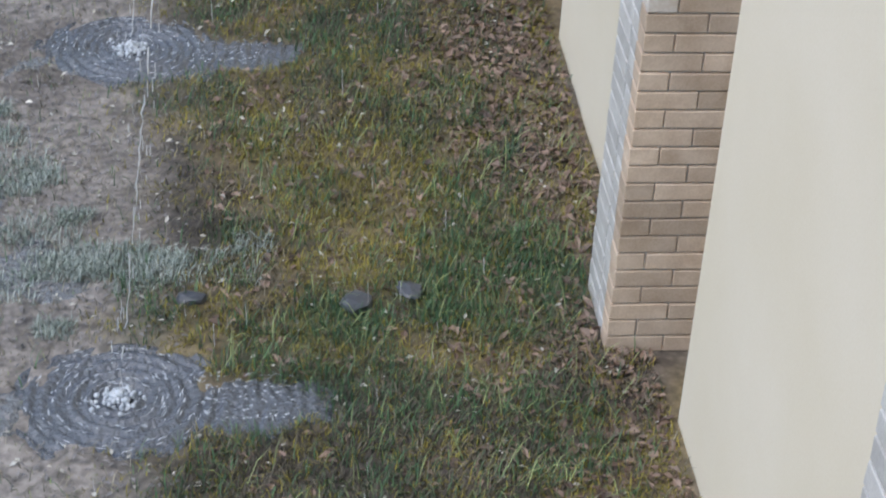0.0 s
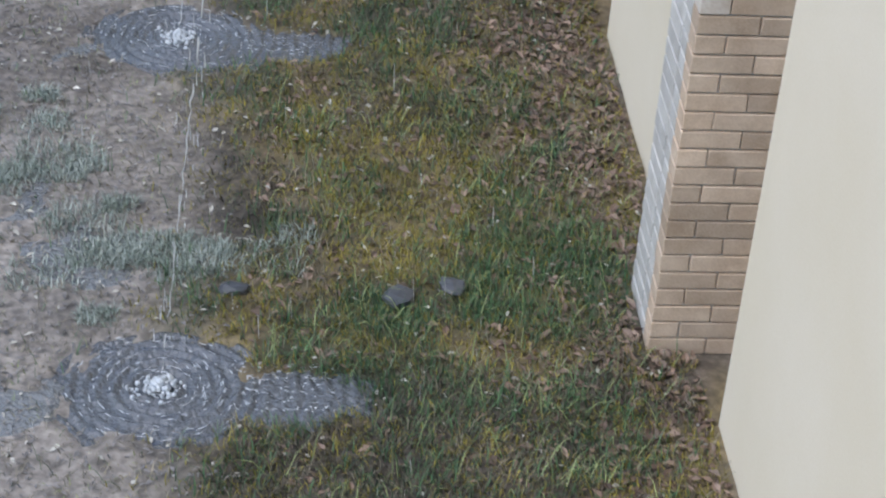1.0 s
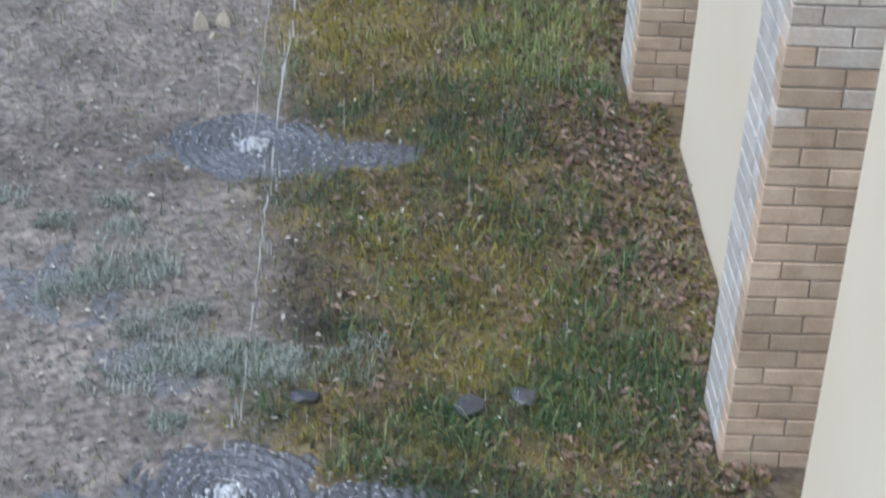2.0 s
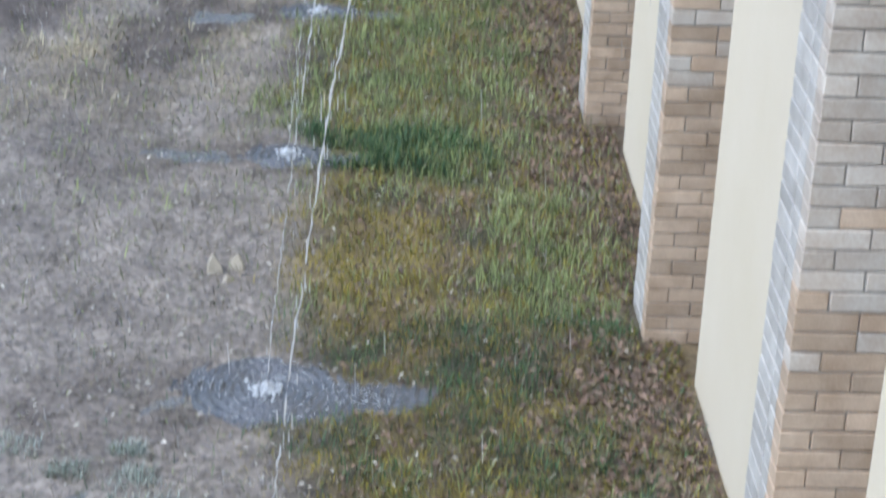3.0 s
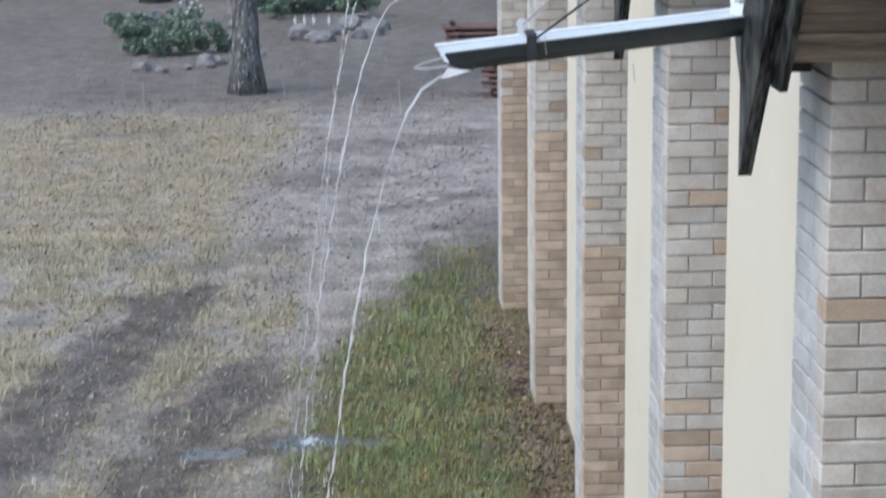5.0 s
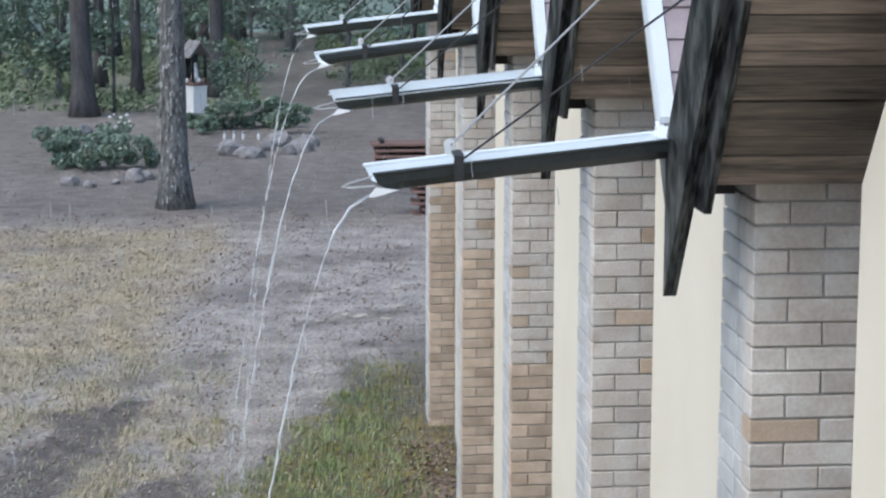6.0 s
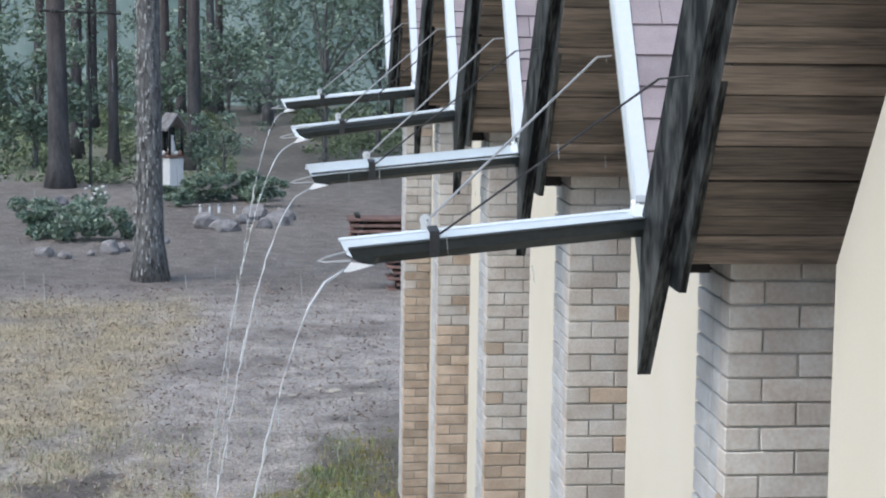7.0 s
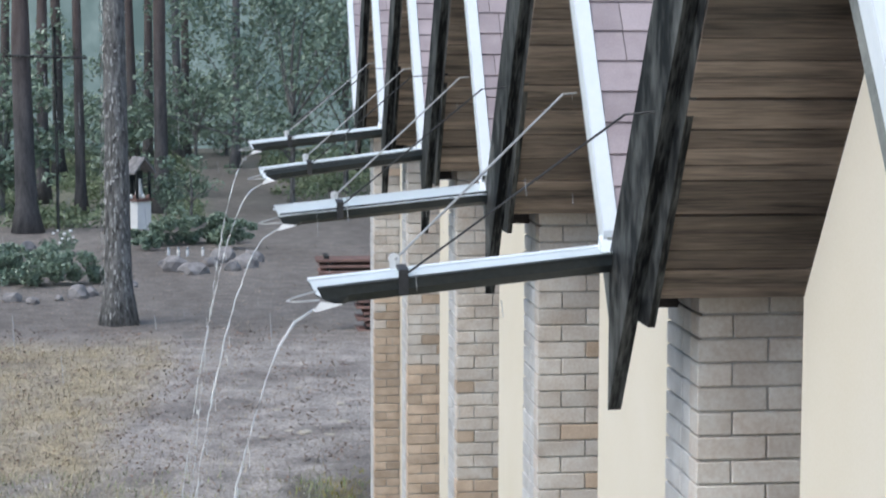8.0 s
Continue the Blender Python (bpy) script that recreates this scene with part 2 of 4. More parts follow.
def height(x, y):
    h = 0.025 * noise.noise(Vector((x * 1.3, y * 1.3, 5))) + 0.012 * noise.noise(Vector((x * 6, y * 6, 9)))
    for cx, cy, rx, ry in PUDDLES:
        if abs(x - cx) < 1.8 and abs(y - cy) < 1.0:
            d = min(math.hypot((x - cx) / rx, (y - cy) / ry), math.hypot((x - cx - rx * 1.25) / (rx * 0.85), (y - cy + 0.06) / (ry * 0.5)))
            d += 0.38 * noise.noise(Vector((x * 6, y * 6, 1))) + 0.22 * noise.noise(Vector((x * 17, y * 17, 1)))
            h = h * smooth(0.9, 1.5, d) - 0.05 * (1 - smooth(0.75, 1.25, d))
    return h * (1 - smooth(30, 60, abs(y))) - 0.012


def spaced(stops):
    out = []
    for (a, b, n) in stops:
        out += list(np.linspace(a, b, n, endpoint=False))
    return out + [stops[-1][1]]


def build_ground():
    xs = spaced([(-2500, -300, 5), (-300, -40, 8), (-40, -8, 24), (-8, -4, 30), (-4, 0.6, 100), (0.6, 12, 20), (12, 60, 6), (60, 300, 5), (300, 2500, 5)])
    ys = spaced([(-2500, -200, 5), (-200, -10, 8), (-10, 4.5, 12), (4.5, 15, 210), (15, 26, 130), (26, 70, 120), (70, 130, 20), (130, 400, 8), (400, 3000, 6)])
    nx, ny = len(xs), len(ys)
    verts = [(x, y, height(x, y)) for y in ys for x in xs]
    faces = [(j * nx + i, j * nx + i + 1, (j + 1) * nx + i + 1, (j + 1) * nx + i) for j in range(ny - 1) for i in range(nx - 1)]
    me = bpy.data.meshes.new("ground")
    me.from_pydata(verts, [], faces)
    col = me.attributes.new("cover", "FLOAT_COLOR", "POINT")
    col.data.foreach_set("color", np.array([cover(x, y) for x, y, _ in verts], dtype=np.float32).ravel())
    for p in me.polygons:
        p.use_smooth = True
    m = material("wet_soil", (0.042, 0.034, 0.027), (0.115, 0.096, 0.078), 0.6, 6.0, 40, 0.2, dist=0.01)
    N, Lk, b = nodes_of(m)
    at = N.new("ShaderNodeAttribute")
    at.attribute_name = "cover"
    sep = N.new("ShaderNodeSeparateColor")
    Lk(at.outputs["Color"], sep.inputs[0])
    last = N[m["out"]].outputs["Result"]
    for ch, rgb in (("Blue", (0.47, 0.422, 0.38)), ("Green", (0.40, 0.305, 0.13)), ("Red", (0.10, 0.13, 0.05))):
        mx = N.new("ShaderNodeMix")
        mx.data_type = "RGBA"
        mul = N.new("ShaderNodeMath")
        mul.operation = "MULTIPLY"
        mul.inputs[1].default_value = 0.74 if ch == "Blue" else 0.6
        Lk(sep.outputs[ch], mul.inputs[0])
        Lk(mul.outputs[0], mx.inputs["Factor"])
        Lk(last, mx.inputs["A"])
        mx.inputs["B"].default_value = (*rgb, 1)
        last = mx.outputs["Result"]
    mx = N.new("ShaderNodeMix")
    mx.data_type = "RGBA"
    Lk(at.outputs["Alpha"], mx.inputs["Factor"])
    Lk(last, mx.inputs["A"])
    mx.inputs["B"].default_value = (0.125, 0.104, 0.09, 1)
    grit = N.new("ShaderNodeTexNoise")
    grit.inputs["Scale"].default_value, grit.inputs["Detail"].default_value = 2.3, 9
    tone = N.new("ShaderNodeHueSaturation")
    mr = N.new("ShaderNodeMapRange")
    mr.inputs["From Min"].default_value, mr.inputs["From Max"].default_value = 0.3, 0.7
    mr.inputs["To Min"].default_value, mr.inputs["To Max"].default_value = 0.68, 1.27
    gp = N.new("ShaderNodeNewGeometry")
    Lk(gp.outputs["Position"], grit.inputs["Vector"])
    Lk(grit.outputs["Fac"], mr.inputs["Value"])
    Lk(mr.outputs[0], tone.inputs["Value"])
    Lk(mx.outputs["Result"], tone.inputs["Color"])
    speck = N.new("ShaderNodeTexNoise")
    speck.inputs["Scale"].default_value, speck.inputs["Detail"].default_value = 22, 5
    Lk(gp.outputs["Position"], speck.inputs["Vector"])
    tone2 = N.new("ShaderNodeHueSaturation")
    mr2 = N.new("ShaderNodeMapRange")
    mr2.inputs["From Min"].default_value, mr2.inputs["From Max"].default_value = 0.35, 0.65
    mr2.inputs["To Min"].default_value, mr2.inputs["To Max"].default_value = 0.62, 1.3
    Lk(speck.outputs["Fac"], mr2.inputs["Value"])
    Lk(mr2.outputs[0], tone2.inputs["Value"])
    Lk(tone.outputs[0], tone2.inputs["Color"])
    Lk(tone2.outputs[0], b.inputs["Base Color"])
    me.materials.append(m)
    return tagged(new("ground", me), "wet sandy soil with patches of moss, straw and grass", "ground", kind="structure")


build_ground()

# ---- building ----
def plaster_panel(n):
    """The plastered wall between the pier n-1 and the recess before pier n, its top cut to the roof."""
    ya, yb = pier_y(n - 1) + PIER_D, pier_y(n) - GAP
    top = 4.42
    pts = [(ya, -0.1), (yb, -0.1), (yb, top)]
    ridge = valley_y(n) - BAY / 2
    pts += [(ridge, top + (yb - ridge) * 1.33), (ya, top + (yb - ridge) * 1.33 - (ridge - ya) * PITCH)]
    bm = prism(bmesh.new(), pts, WALL_X, WALL_X + 0.12)
    return tagged(mesh_ob("wall_bay", bm, PLASTER), "smooth cream plaster wall panel between brick piers", "wall", "plaster wall bays", "structure")


def inner_wall():
    bm = one_box(0.75, 1.05, -9, valley_y(4) + 0.4, -0.1, 4.6)
    return tagged(mesh_ob("wall_inner", bm, PLASTER), "cream plaster wall at the back of the recesses", "wall", kind="structure")


for n in range(-3, 5):
    plaster_panel(n)
inner_wall()


def gable_wall(n):
    yv0, yv1 = valley_y(n - 1), valley_y(n)
    mid = (yv0 + yv1) / 2
    bm = prism(bmesh.new(), [(yv0, 4.2), (yv1, 4.2), (mid, 4.2 + PITCH * BAY / 2)], 0.75, 1.05)
    return tagged(mesh_ob("wall_gable", bm, PLASTER), "cream plaster gable wall under a steep roof", "wall", "gable walls", "structure")


def brick_mesh(sx, sy, sz, seed, skin):
    rnd = random.Random(seed)
    bm = one_box(0, sx, 0, sy, 0, sz, bevel=0.004)
    for v in bm.verts:
        v.co += Vector((rnd.uniform(-1, 1), rnd.uniform(-1, 1), rnd.uniform(-1, 1))) * 0.0012
    me = bpy.data.meshes.new("brick")
    bm.to_mesh(me)
    bm.free()
    me.materials.append(skin)
    return me


BRICKS = {}


def lay(parent, x, y, z, sx, sy, rnd, wet_to, side=False):
    # the top course is laid in the darker grey brick
    skin = DARK_TOP_BRICK if z > 4.37 else SIDE_BRICK if side else (BRICK if z < wet_to + rnd.uniform(-0.35, 0.35) else (GREY_BRICK if rnd.random() < 0.96 else BRICK))
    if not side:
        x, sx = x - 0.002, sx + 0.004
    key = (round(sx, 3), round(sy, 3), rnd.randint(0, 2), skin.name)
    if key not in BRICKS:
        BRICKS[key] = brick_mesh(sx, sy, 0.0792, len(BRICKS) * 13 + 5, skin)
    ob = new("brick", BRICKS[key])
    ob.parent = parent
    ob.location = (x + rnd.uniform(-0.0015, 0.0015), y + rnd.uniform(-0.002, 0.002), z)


def pier(n):
    y = pier_y(n)
    top = 4.45
    root = empty("brick_pier", "buff brick pier standing proud of the plaster wall", "pier", "brick piers", "structure", at=(0, y, 0))
    part("mortar_core", one_box(0.0145, PIER_W - 0.0145, 0.0145, PIER_D - 0.0145, -0.12, top), MORTAR, root, "pale flush mortar")
    rnd = random.Random(n + 50)
    wet = {2: 2.3, 3: 2.65, 4: 2.35}.get(n, 1.75)
    z, k = -0.014, 0
    while z < top - 0.05:
        if (k + (1 if z > 1.8 else 0)) % 2 == 0:   # the bond shifts where the upper masonry begins
            lay(root, 0.0, 0.0, z, 0.25, 0.12, rnd, wet)
            lay(root, 0.26, 0.0, z, 0.25, 0.12, rnd, wet)
            lay(root, 0.0, 0.13, z, 0.12, 0.12, rnd, wet, True)
            lay(root, 0.0, 0.26, z, 0.12, 0.24, rnd, wet, True)
        else:
            lay(root, 0.0, 0.0, z, 0.12, 0.12, rnd, wet)
            lay(root, 0.0, 0.13, z, 0.12, 0.11, rnd, wet, True)
            lay(root, 0.13, 0.0, z, 0.25, 0.12, rnd, wet)
            lay(root, 0.39, 0.0, z, 0.12, 0.12, rnd, wet)
            lay(root, 0.0, 0.25, z, 0.12, 0.25, rnd, wet, True)
        z += COURSE
        k += 1
    return root


# ---- roof: a row of steep gables with a valley over each pier ----
RISE = PITCH * BAY / 2
TOPZ = 4.48      # roof skin at a valley
OUT_X = -0.26     # outer face of the bargeboards


def barge_x(n):
    return OUT_X + 0.022 * max(n, 0)


def sloping(y_valley, side, z0, z1, cut=0.0):
    """Profile of a rafter-like board from a valley up to the ridge. side -1 rises towards smaller y."""
    yr = y_valley + side * BAY / 2
    return [(y_valley + side * cut, z0 + cut * PITCH), (y_valley + side * cut, z1 + cut * PITCH), (yr, z1 + RISE), (yr, z0 + RISE)]


def roof_slope_near(n):
    """The slope that comes down to valley n from the ridge before it; its boarded underside shows."""
    yv = valley_y(n)
    BARGE_X = barge_x(n)
    root = empty("roof_slope", "steep roof slope with brown boarded underside and black bargeboard", "roof", "gable roofs", "structure", at=(0, yv, 0))
    part("bargeboard", prism(bmesh.new(), sloping(0, -1, 3.90, TOPZ, 0.0), BARGE_X, BARGE_X + 0.05), DARKWOOD, root, "black-stained bargeboard with a pointed end")
    part("inner_board", prism(bmesh.new(), [(-0.44, 4.27), (-0.26, 4.27), (-BAY / 2, 3.94 + RISE), (-BAY / 2, 3.84 + RISE)], BARGE_X + 0.05, BARGE_X + 0.075), DARKWOOD, root, "dark inner fascia board")
    part("roof_deck", prism(bmesh.new(), sloping(0, -1, 4.37, TOPZ - 0.03), BARGE_X + 0.078, 6.0), ROOFBASE, root)
    # soffit planks, laid level along the wall's normal
    step, run = 0.0745, 0.0
    rnd = random.Random(n * 7 + 1)
    slope = math.hypot(1, PITCH)
    y0, z0 = -0.47, 4.37
    while True:
        a, b = run, run + step * rnd.choice((0.86, 1.0, 1.0, 1.16)) - 0.004
        run = b + 0.004
        ya, yb = y0 - a / slope, y0 - b / slope
        if ya < -BAY / 2:
            break
        off = rnd.uniform(0, 0.009)
        za, zb = z0 + (y0 - ya) * PITCH + off, z0 + (y0 - yb) * PITCH + off
        part("soffit_plank", prism(bmesh.new(), [(ya, za), (yb, zb), (yb + 0.02, zb + 0.012), (ya + 0.02, za + 0.012)], BARGE_X + 0.052, 0.74), SOFFIT, root)
    part("end_beam", one_box(0.0, 0.74, -0.44, -0.345, 4.40, 4.50), DARKWOOD, root)
    return root


def roof_slope_far(n):
    """The slope that rises away from valley n, shingled, with a pale metal edge."""
    yv = valley_y(n)
    BARGE_X = barge_x(n)
    root = empty("roof_slope", "steep roof slope with dusky pink shingles and pale metal edge", "roof", "gable roofs", "structure", at=(0, yv, 0))
    part("bargeboard", prism(bmesh.new(), sloping(0, 1, TOPZ - 0.24, TOPZ), BARGE_X, BARGE_X + 0.04), GREYWOOD, root, "weathered grey bargeboard")
    part("roof_deck", prism(bmesh.new(), sloping(0, 1, TOPZ - 0.20, TOPZ - 0.01), BARGE_X + 0.042, 6.0), ROOFBASE, root)
    bm = bmesh.new()
    prism(bm, sloping(0, 1, TOPZ + 0.004, TOPZ + 0.03, 0.04), BARGE_X - 0.013, BARGE_X + 0.044)
    prism(bm, sloping(0, 1, TOPZ - 0.09, TOPZ + 0.028, 0.04), BARGE_X - 0.017, BARGE_X - 0.014)
    part("edge_flashing", bm, METAL, root, "pale coated metal edge flashing")
    slope = math.hypot(1, PITCH)
    rnd = random.Random(n + 300)
    step, L = 0.145, BAY / 2 * slope
    ty, tz = 1 / slope, PITCH / slope
    k = 0
    while (k + 1) * step < L:
        x = BARGE_X + 0.047
        first = True
        while x < 1.0:
            w = 0.2 if not first else rnd.choice((0.07, 0.12, 0.16, 0.2))
            first = False
            a, b = k * step, (k + 1) * step + 0.01
            up = lambda s, h: (s * ty - h * tz, TOPZ + s * tz + h * ty)
            part("shingle", prism(bmesh.new(), [up(a, 0.0), up(a, 0.014), up(b, 0.004), up(b, 0.0)], x, x + w - 0.004), SHINGLE, root)
            x += w
        k += 1
    return root


def gutter(n, droop=0.0, tip_x=-1.36, roll=0.0):
    """A projecting steel channel at a valley with its bracket and two stay rods."""
    yv = valley_y(n)
    root = empty("gutter_spout", "pale metal gutter spout projecting from the roof valley, pouring rainwater", "gutter", "gutter spouts", at=(0, yv, 0))
    x0, x1 = barge_x(n) + 0.03, tip_x
    zr, ze = 4.490 - (0.03 if n == 1 else 0.0), 4.373 + droop
    prof = [(-0.055, 0.0), (-0.05, -0.04), (-0.02, -0.07), (0.02, -0.07), (0.05, -0.04), (0.058, 0.02)]
    bm = bmesh.new()
    rings = []
    for k in range(9):
        f = k / 8
        x, z = x0 + (x1 - x0) * f, zr + (ze - zr) * f
        ring = [bm.verts.new((x + (cut if k == 8 else 0.0), y * math.cos(roll) - q * math.sin(roll), z + q * math.cos(roll) + y * math.sin(roll))) for (y, q), cut in zip(prof, (0.03, 0.05, 0.11, 0.10, 0.03, 0.0))]
        rings.append(ring)
    for a, b in zip(rings, rings[1:]):
        for i in range(len(prof) - 1):
            bm.faces.new((a[i], a[i + 1], b[i + 1], b[i]))
    bmesh.ops.recalc_face_normals(bm, faces=bm.faces)
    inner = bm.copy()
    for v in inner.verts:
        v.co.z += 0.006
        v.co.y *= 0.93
    part("shell", bm, SHADED_STEEL, root, "outer face of the channel, coloured dark for its shade")
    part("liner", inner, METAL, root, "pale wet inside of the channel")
    bm = bmesh.new()
    tube(bm, [(x0, 0.058, zr + 0.02), (x1, 0.058, ze + 0.02)], 0.008, 6)
    part("back_rim", bm, METAL, root)
    bm = bmesh.new()
    tube(bm, [(x0, -0.056, zr), (x1 + 0.03, -0.056, ze)], 0.006, 6)
    part("front_rim", bm, SHADED_STEEL, root)
    f = 0.70
    bx, bz = x0 + (x1 - x0) * f, zr + (ze - zr) * f
    strap = part("bracket", prism(bmesh.new(), [(-0.062, bz + 0.03), (-0.062, bz - 0.06), (-0.055, bz - 0.06), (-0.055, bz + 0.022), (0.06, bz + 0.03), (0.06, bz + 0.038)], bx - 0.018, bx + 0.018), DARKSTEEL, root, "dark strap bracket")
    bm = bmesh.new()
    prism(bm, [(0.052, bz + 0.02), (0.062, bz + 0.02), (0.062, bz + 0.055), (0.052, bz + 0.055)], bx - 0.040, bx - 0.004)
    bmesh.ops.create_cone(bm, cap_ends=True, segments=14, radius1=0.021, radius2=0.021, depth=0.0105, matrix=Matrix.Translation((bx - 0.024, 0.057, bz + 0.058)) @ Matrix.Rotation(radians(90), 4, "X"))
    part("eye_tab", bm, WHITE, strap, "white round-topped fixing tab")
    part("stay_rod", tube(bmesh.new(), [(bx - 0.02, 0.05, bz + 0.056), (barge_x(n) - 0.06, 0.66, 5.05), (barge_x(n) - 0.004, 0.665, 5.055)], 0.0048, 6), ROD, root, "pale stay rod")
    part("stay_rod", tube(bmesh.new(), [(bx + 0.02, -0.05, bz + 0.02), (-0.36, -0.72, 5.02), (barge_x(n) - 0.004, -0.74, 5.03)], 0.0042, 6), DARKSTEEL, root, "dark stay rod")
    loop = [(x1 + 0.03, 0.03, ze - 0.02), (x1 - 0.05, 0.01, ze - 0.04), (x1 - 0.078, -0.015, ze - 0.05), (x1 - 0.05, -0.03, ze - 0.052), (x1 + 0.04, -0.035, ze - 0.045)]
    part("end_loop", tube(bmesh.new(), loop, 0.0042, 6), ROD, root, "bent wire loop")
    part("corner_cap", prism(bmesh.new(), [(-0.02, zr + 0.0), (0.06, zr + 0.0), (0.06, zr + 0.055)], x0 - 0.06, x0 + 0.03), METAL, root)
    # white wedge added in place of the water sheet curling over the end
    bm = bmesh.new()
    lip = [bm.verts.new(p) for p in ((x1 + 0.045, -0.054, ze - 0.048), (x1 + 0.018, -0.074, ze - 0.082), (x1 + 0.035, -0.070, ze - 0.082), (x1 + 0.125, -0.058, ze - 0.058),
                                     (x1 + 0.045, 0.03, ze - 0.060), (x1 + 0.018, 0.0, ze - 0.088), (x1 + 0.035, 0.0, ze - 0.086), (x1 + 0.125, 0.02, ze - 0.064))]
    for f in ((0, 1, 2, 3), (7, 6, 5, 4), (0, 4, 5, 1), (1, 5, 6, 2), (2, 6, 7, 3), (3, 7, 4, 0)):
        bm.faces.new([lip[i] for i in f])
    bmesh.ops.recalc_face_normals(bm, faces=bm.faces)
    part("outlet_lip", bm, WHITE, root, "white tapered wedge standing for water curling over the spout end")
    return root


WATER = bpy.data.materials.new("running_water")
WATER.use_nodes = True
_, _, wb = nodes_of(WATER)
wb.inputs["Base Color"].default_value = (0.93, 0.95, 0.96, 1)
wb.inputs["Roughness"].default_value = 0.08
wb.inputs["Transmission Weight"].default_value = 0.5
wb.inputs["IOR"].default_value = 1.33


def jet(n, start, end):
    """A falling stream: a curved rope of water that breaks into strands lower down."""
    rnd = random.Random(n + 900)
    a, b = Vector(start), Vector(end)
    root = empty("water_jet", "thin stream of rainwater falling from a gutter spout", "water", "water jets", at=start)

    def at(f):
        h = f ** 0.5
        p = a.lerp(b, h)
        p.z = a.z + (b.z - a.z) * f
        return p - a
    count = 110
    run, rad = [], []
    for i in range(count + 1):
        f = i / count
        p = at(f) + Vector((rnd.gauss(0, 0.004), rnd.gauss(0, 0.004), 0)) * (0.4 + f)
        gap = f > 0.12 and rnd.random() < 0.012 + 0.07 * f
        if gap and len(run) > 1:
            part("strand", tube(bmesh.new(), run, rad, 6), WATER, root, smooth=True)
            run, rad = [], []
            continue
        run.append(p)
        rad.append((0.0062 - 0.0034 * f) * rnd.uniform(0.15, 1.3))
    if len(run) > 1:
        part("strand", tube(bmesh.new(), run, rad, 6), WATER, root, smooth=True)
    bm = bmesh.new()
    for i in range(60):
        f = rnd.uniform(0.1, 1)
        p = at(f) + Vector((rnd.gauss(0, 0.03), rnd.gauss(0, 0.03), 0)) * (0.3 + f)
        tube(bm, [p, p + Vector((0, 0, -rnd.uniform(0.02, 0.07)))], [0.0015, 0.0025], 5)
    tagged(part("spray", bm, WATER, root), kind="stuff")
    return root


GUTTERS = {0: (-1.368, 0.0, 0.0), 1: (-1.375, -0.03, 0.3), 2: (-1.36, -0.03, -0.25), 3: (-1.36, -0.015, 0.0)}
for n in range(-3, 5):
    pier(n)
    roof_slope_near(n)
    roof_slope_far(n)
    gable_wall(n)
for n, (tx, dr, ro) in GUTTERS.items():
    gutter(n, dr, tx, ro)
    px, py = PUDDLES[n][:2]
    jet(n, (tx + 0.02, valley_y(n), 4.29 + dr), (px, py, -0.03))

# ---- forest edge ----
def trunk_tree(x, y, r, h, seed, lean, mat_):
    rnd = random.Random(seed)
    root = empty("pine_tree", "tall pine with flaking grey-brown bark", "tree", "forest pines", at=(x, y, 0))
    pts, rad = [], []
    steps = 22
    for i in range(steps + 1):
        f = i / steps
        pts.append((lean * f * h + 0.05 * math.sin(f * 5 + seed), 0.05 * math.cos(f * 4 + seed), -0.15 + f * h))
        flare = 1 + 0.7 * math.exp(-f * h / 0.45)
        rad.append(r * flare * (1 - 0.6 * f))
    bm = tube(bmesh.new(), pts, rad, 14)
    for v in bm.verts:
        q = noise.noise(Vector((v.co.x * 4 + seed, v.co.y * 4, v.co.z * 1.2)))
        d = Vector((v.co.x, v.co.y, 0))
        v.co += d * 0.12 * q
    part("trunk", bm, mat_, root, smooth=True)
    return root


def at8(px, d):
    return -1.735 + (px - 362) * d / 3568


def leaf_cloud(count, blobs, size, seed):
    """Many small leaf blades scattered in clumps (x, y, z, radius)."""
    rs = np.random.RandomState(seed)
    bl = np.array(blobs)
    which = rs.choice(len(bl), count, p=bl[:, 3] ** 2 / (bl[:, 3] ** 2).sum())
    d = rs.normal(size=(count, 3))
    d /= np.linalg.norm(d, axis=1)[:, None]
    c = bl[which, :3] + d * (bl[which, 3] * rs.uniform(0.35, 1.05, count) ** 0.6)[:, None] * np.array((1, 1, 0.75))
    u = rs.normal(size=(count, 3))
    u[:, 2] *= 0.6
    u /= np.linalg.norm(u, axis=1)[:, None]
    w = np.cross(u, rs.normal(size=(count, 3)))
    w /= np.linalg.norm(w, axis=1)[:, None]
    sz = size * rs.uniform(0.6, 1.4, count)[:, None]
    v = np.stack([c - u * sz, c + w * sz * 0.45, c + u * sz, c - w * sz * 0.45], 1).reshape(-1, 3)
    me = bpy.data.meshes.new("foliage")
    me.from_pydata(v.tolist(), [], np.arange(count * 4).reshape(-1, 4).tolist())
    return me


def foliage(name, me, mat_, parent):
    me.materials.append(mat_)
    ob = new(name, me)
    ob.parent = parent
    return ob


def clumps(rnd, n, rx, ry, z0, z1, r0, r1):
    return [(rnd.gauss(0, rx * 0.5), rnd.gauss(0, ry * 0.5), rnd.uniform(z0, z1), rnd.uniform(r0, r1)) for _ in range(n)]


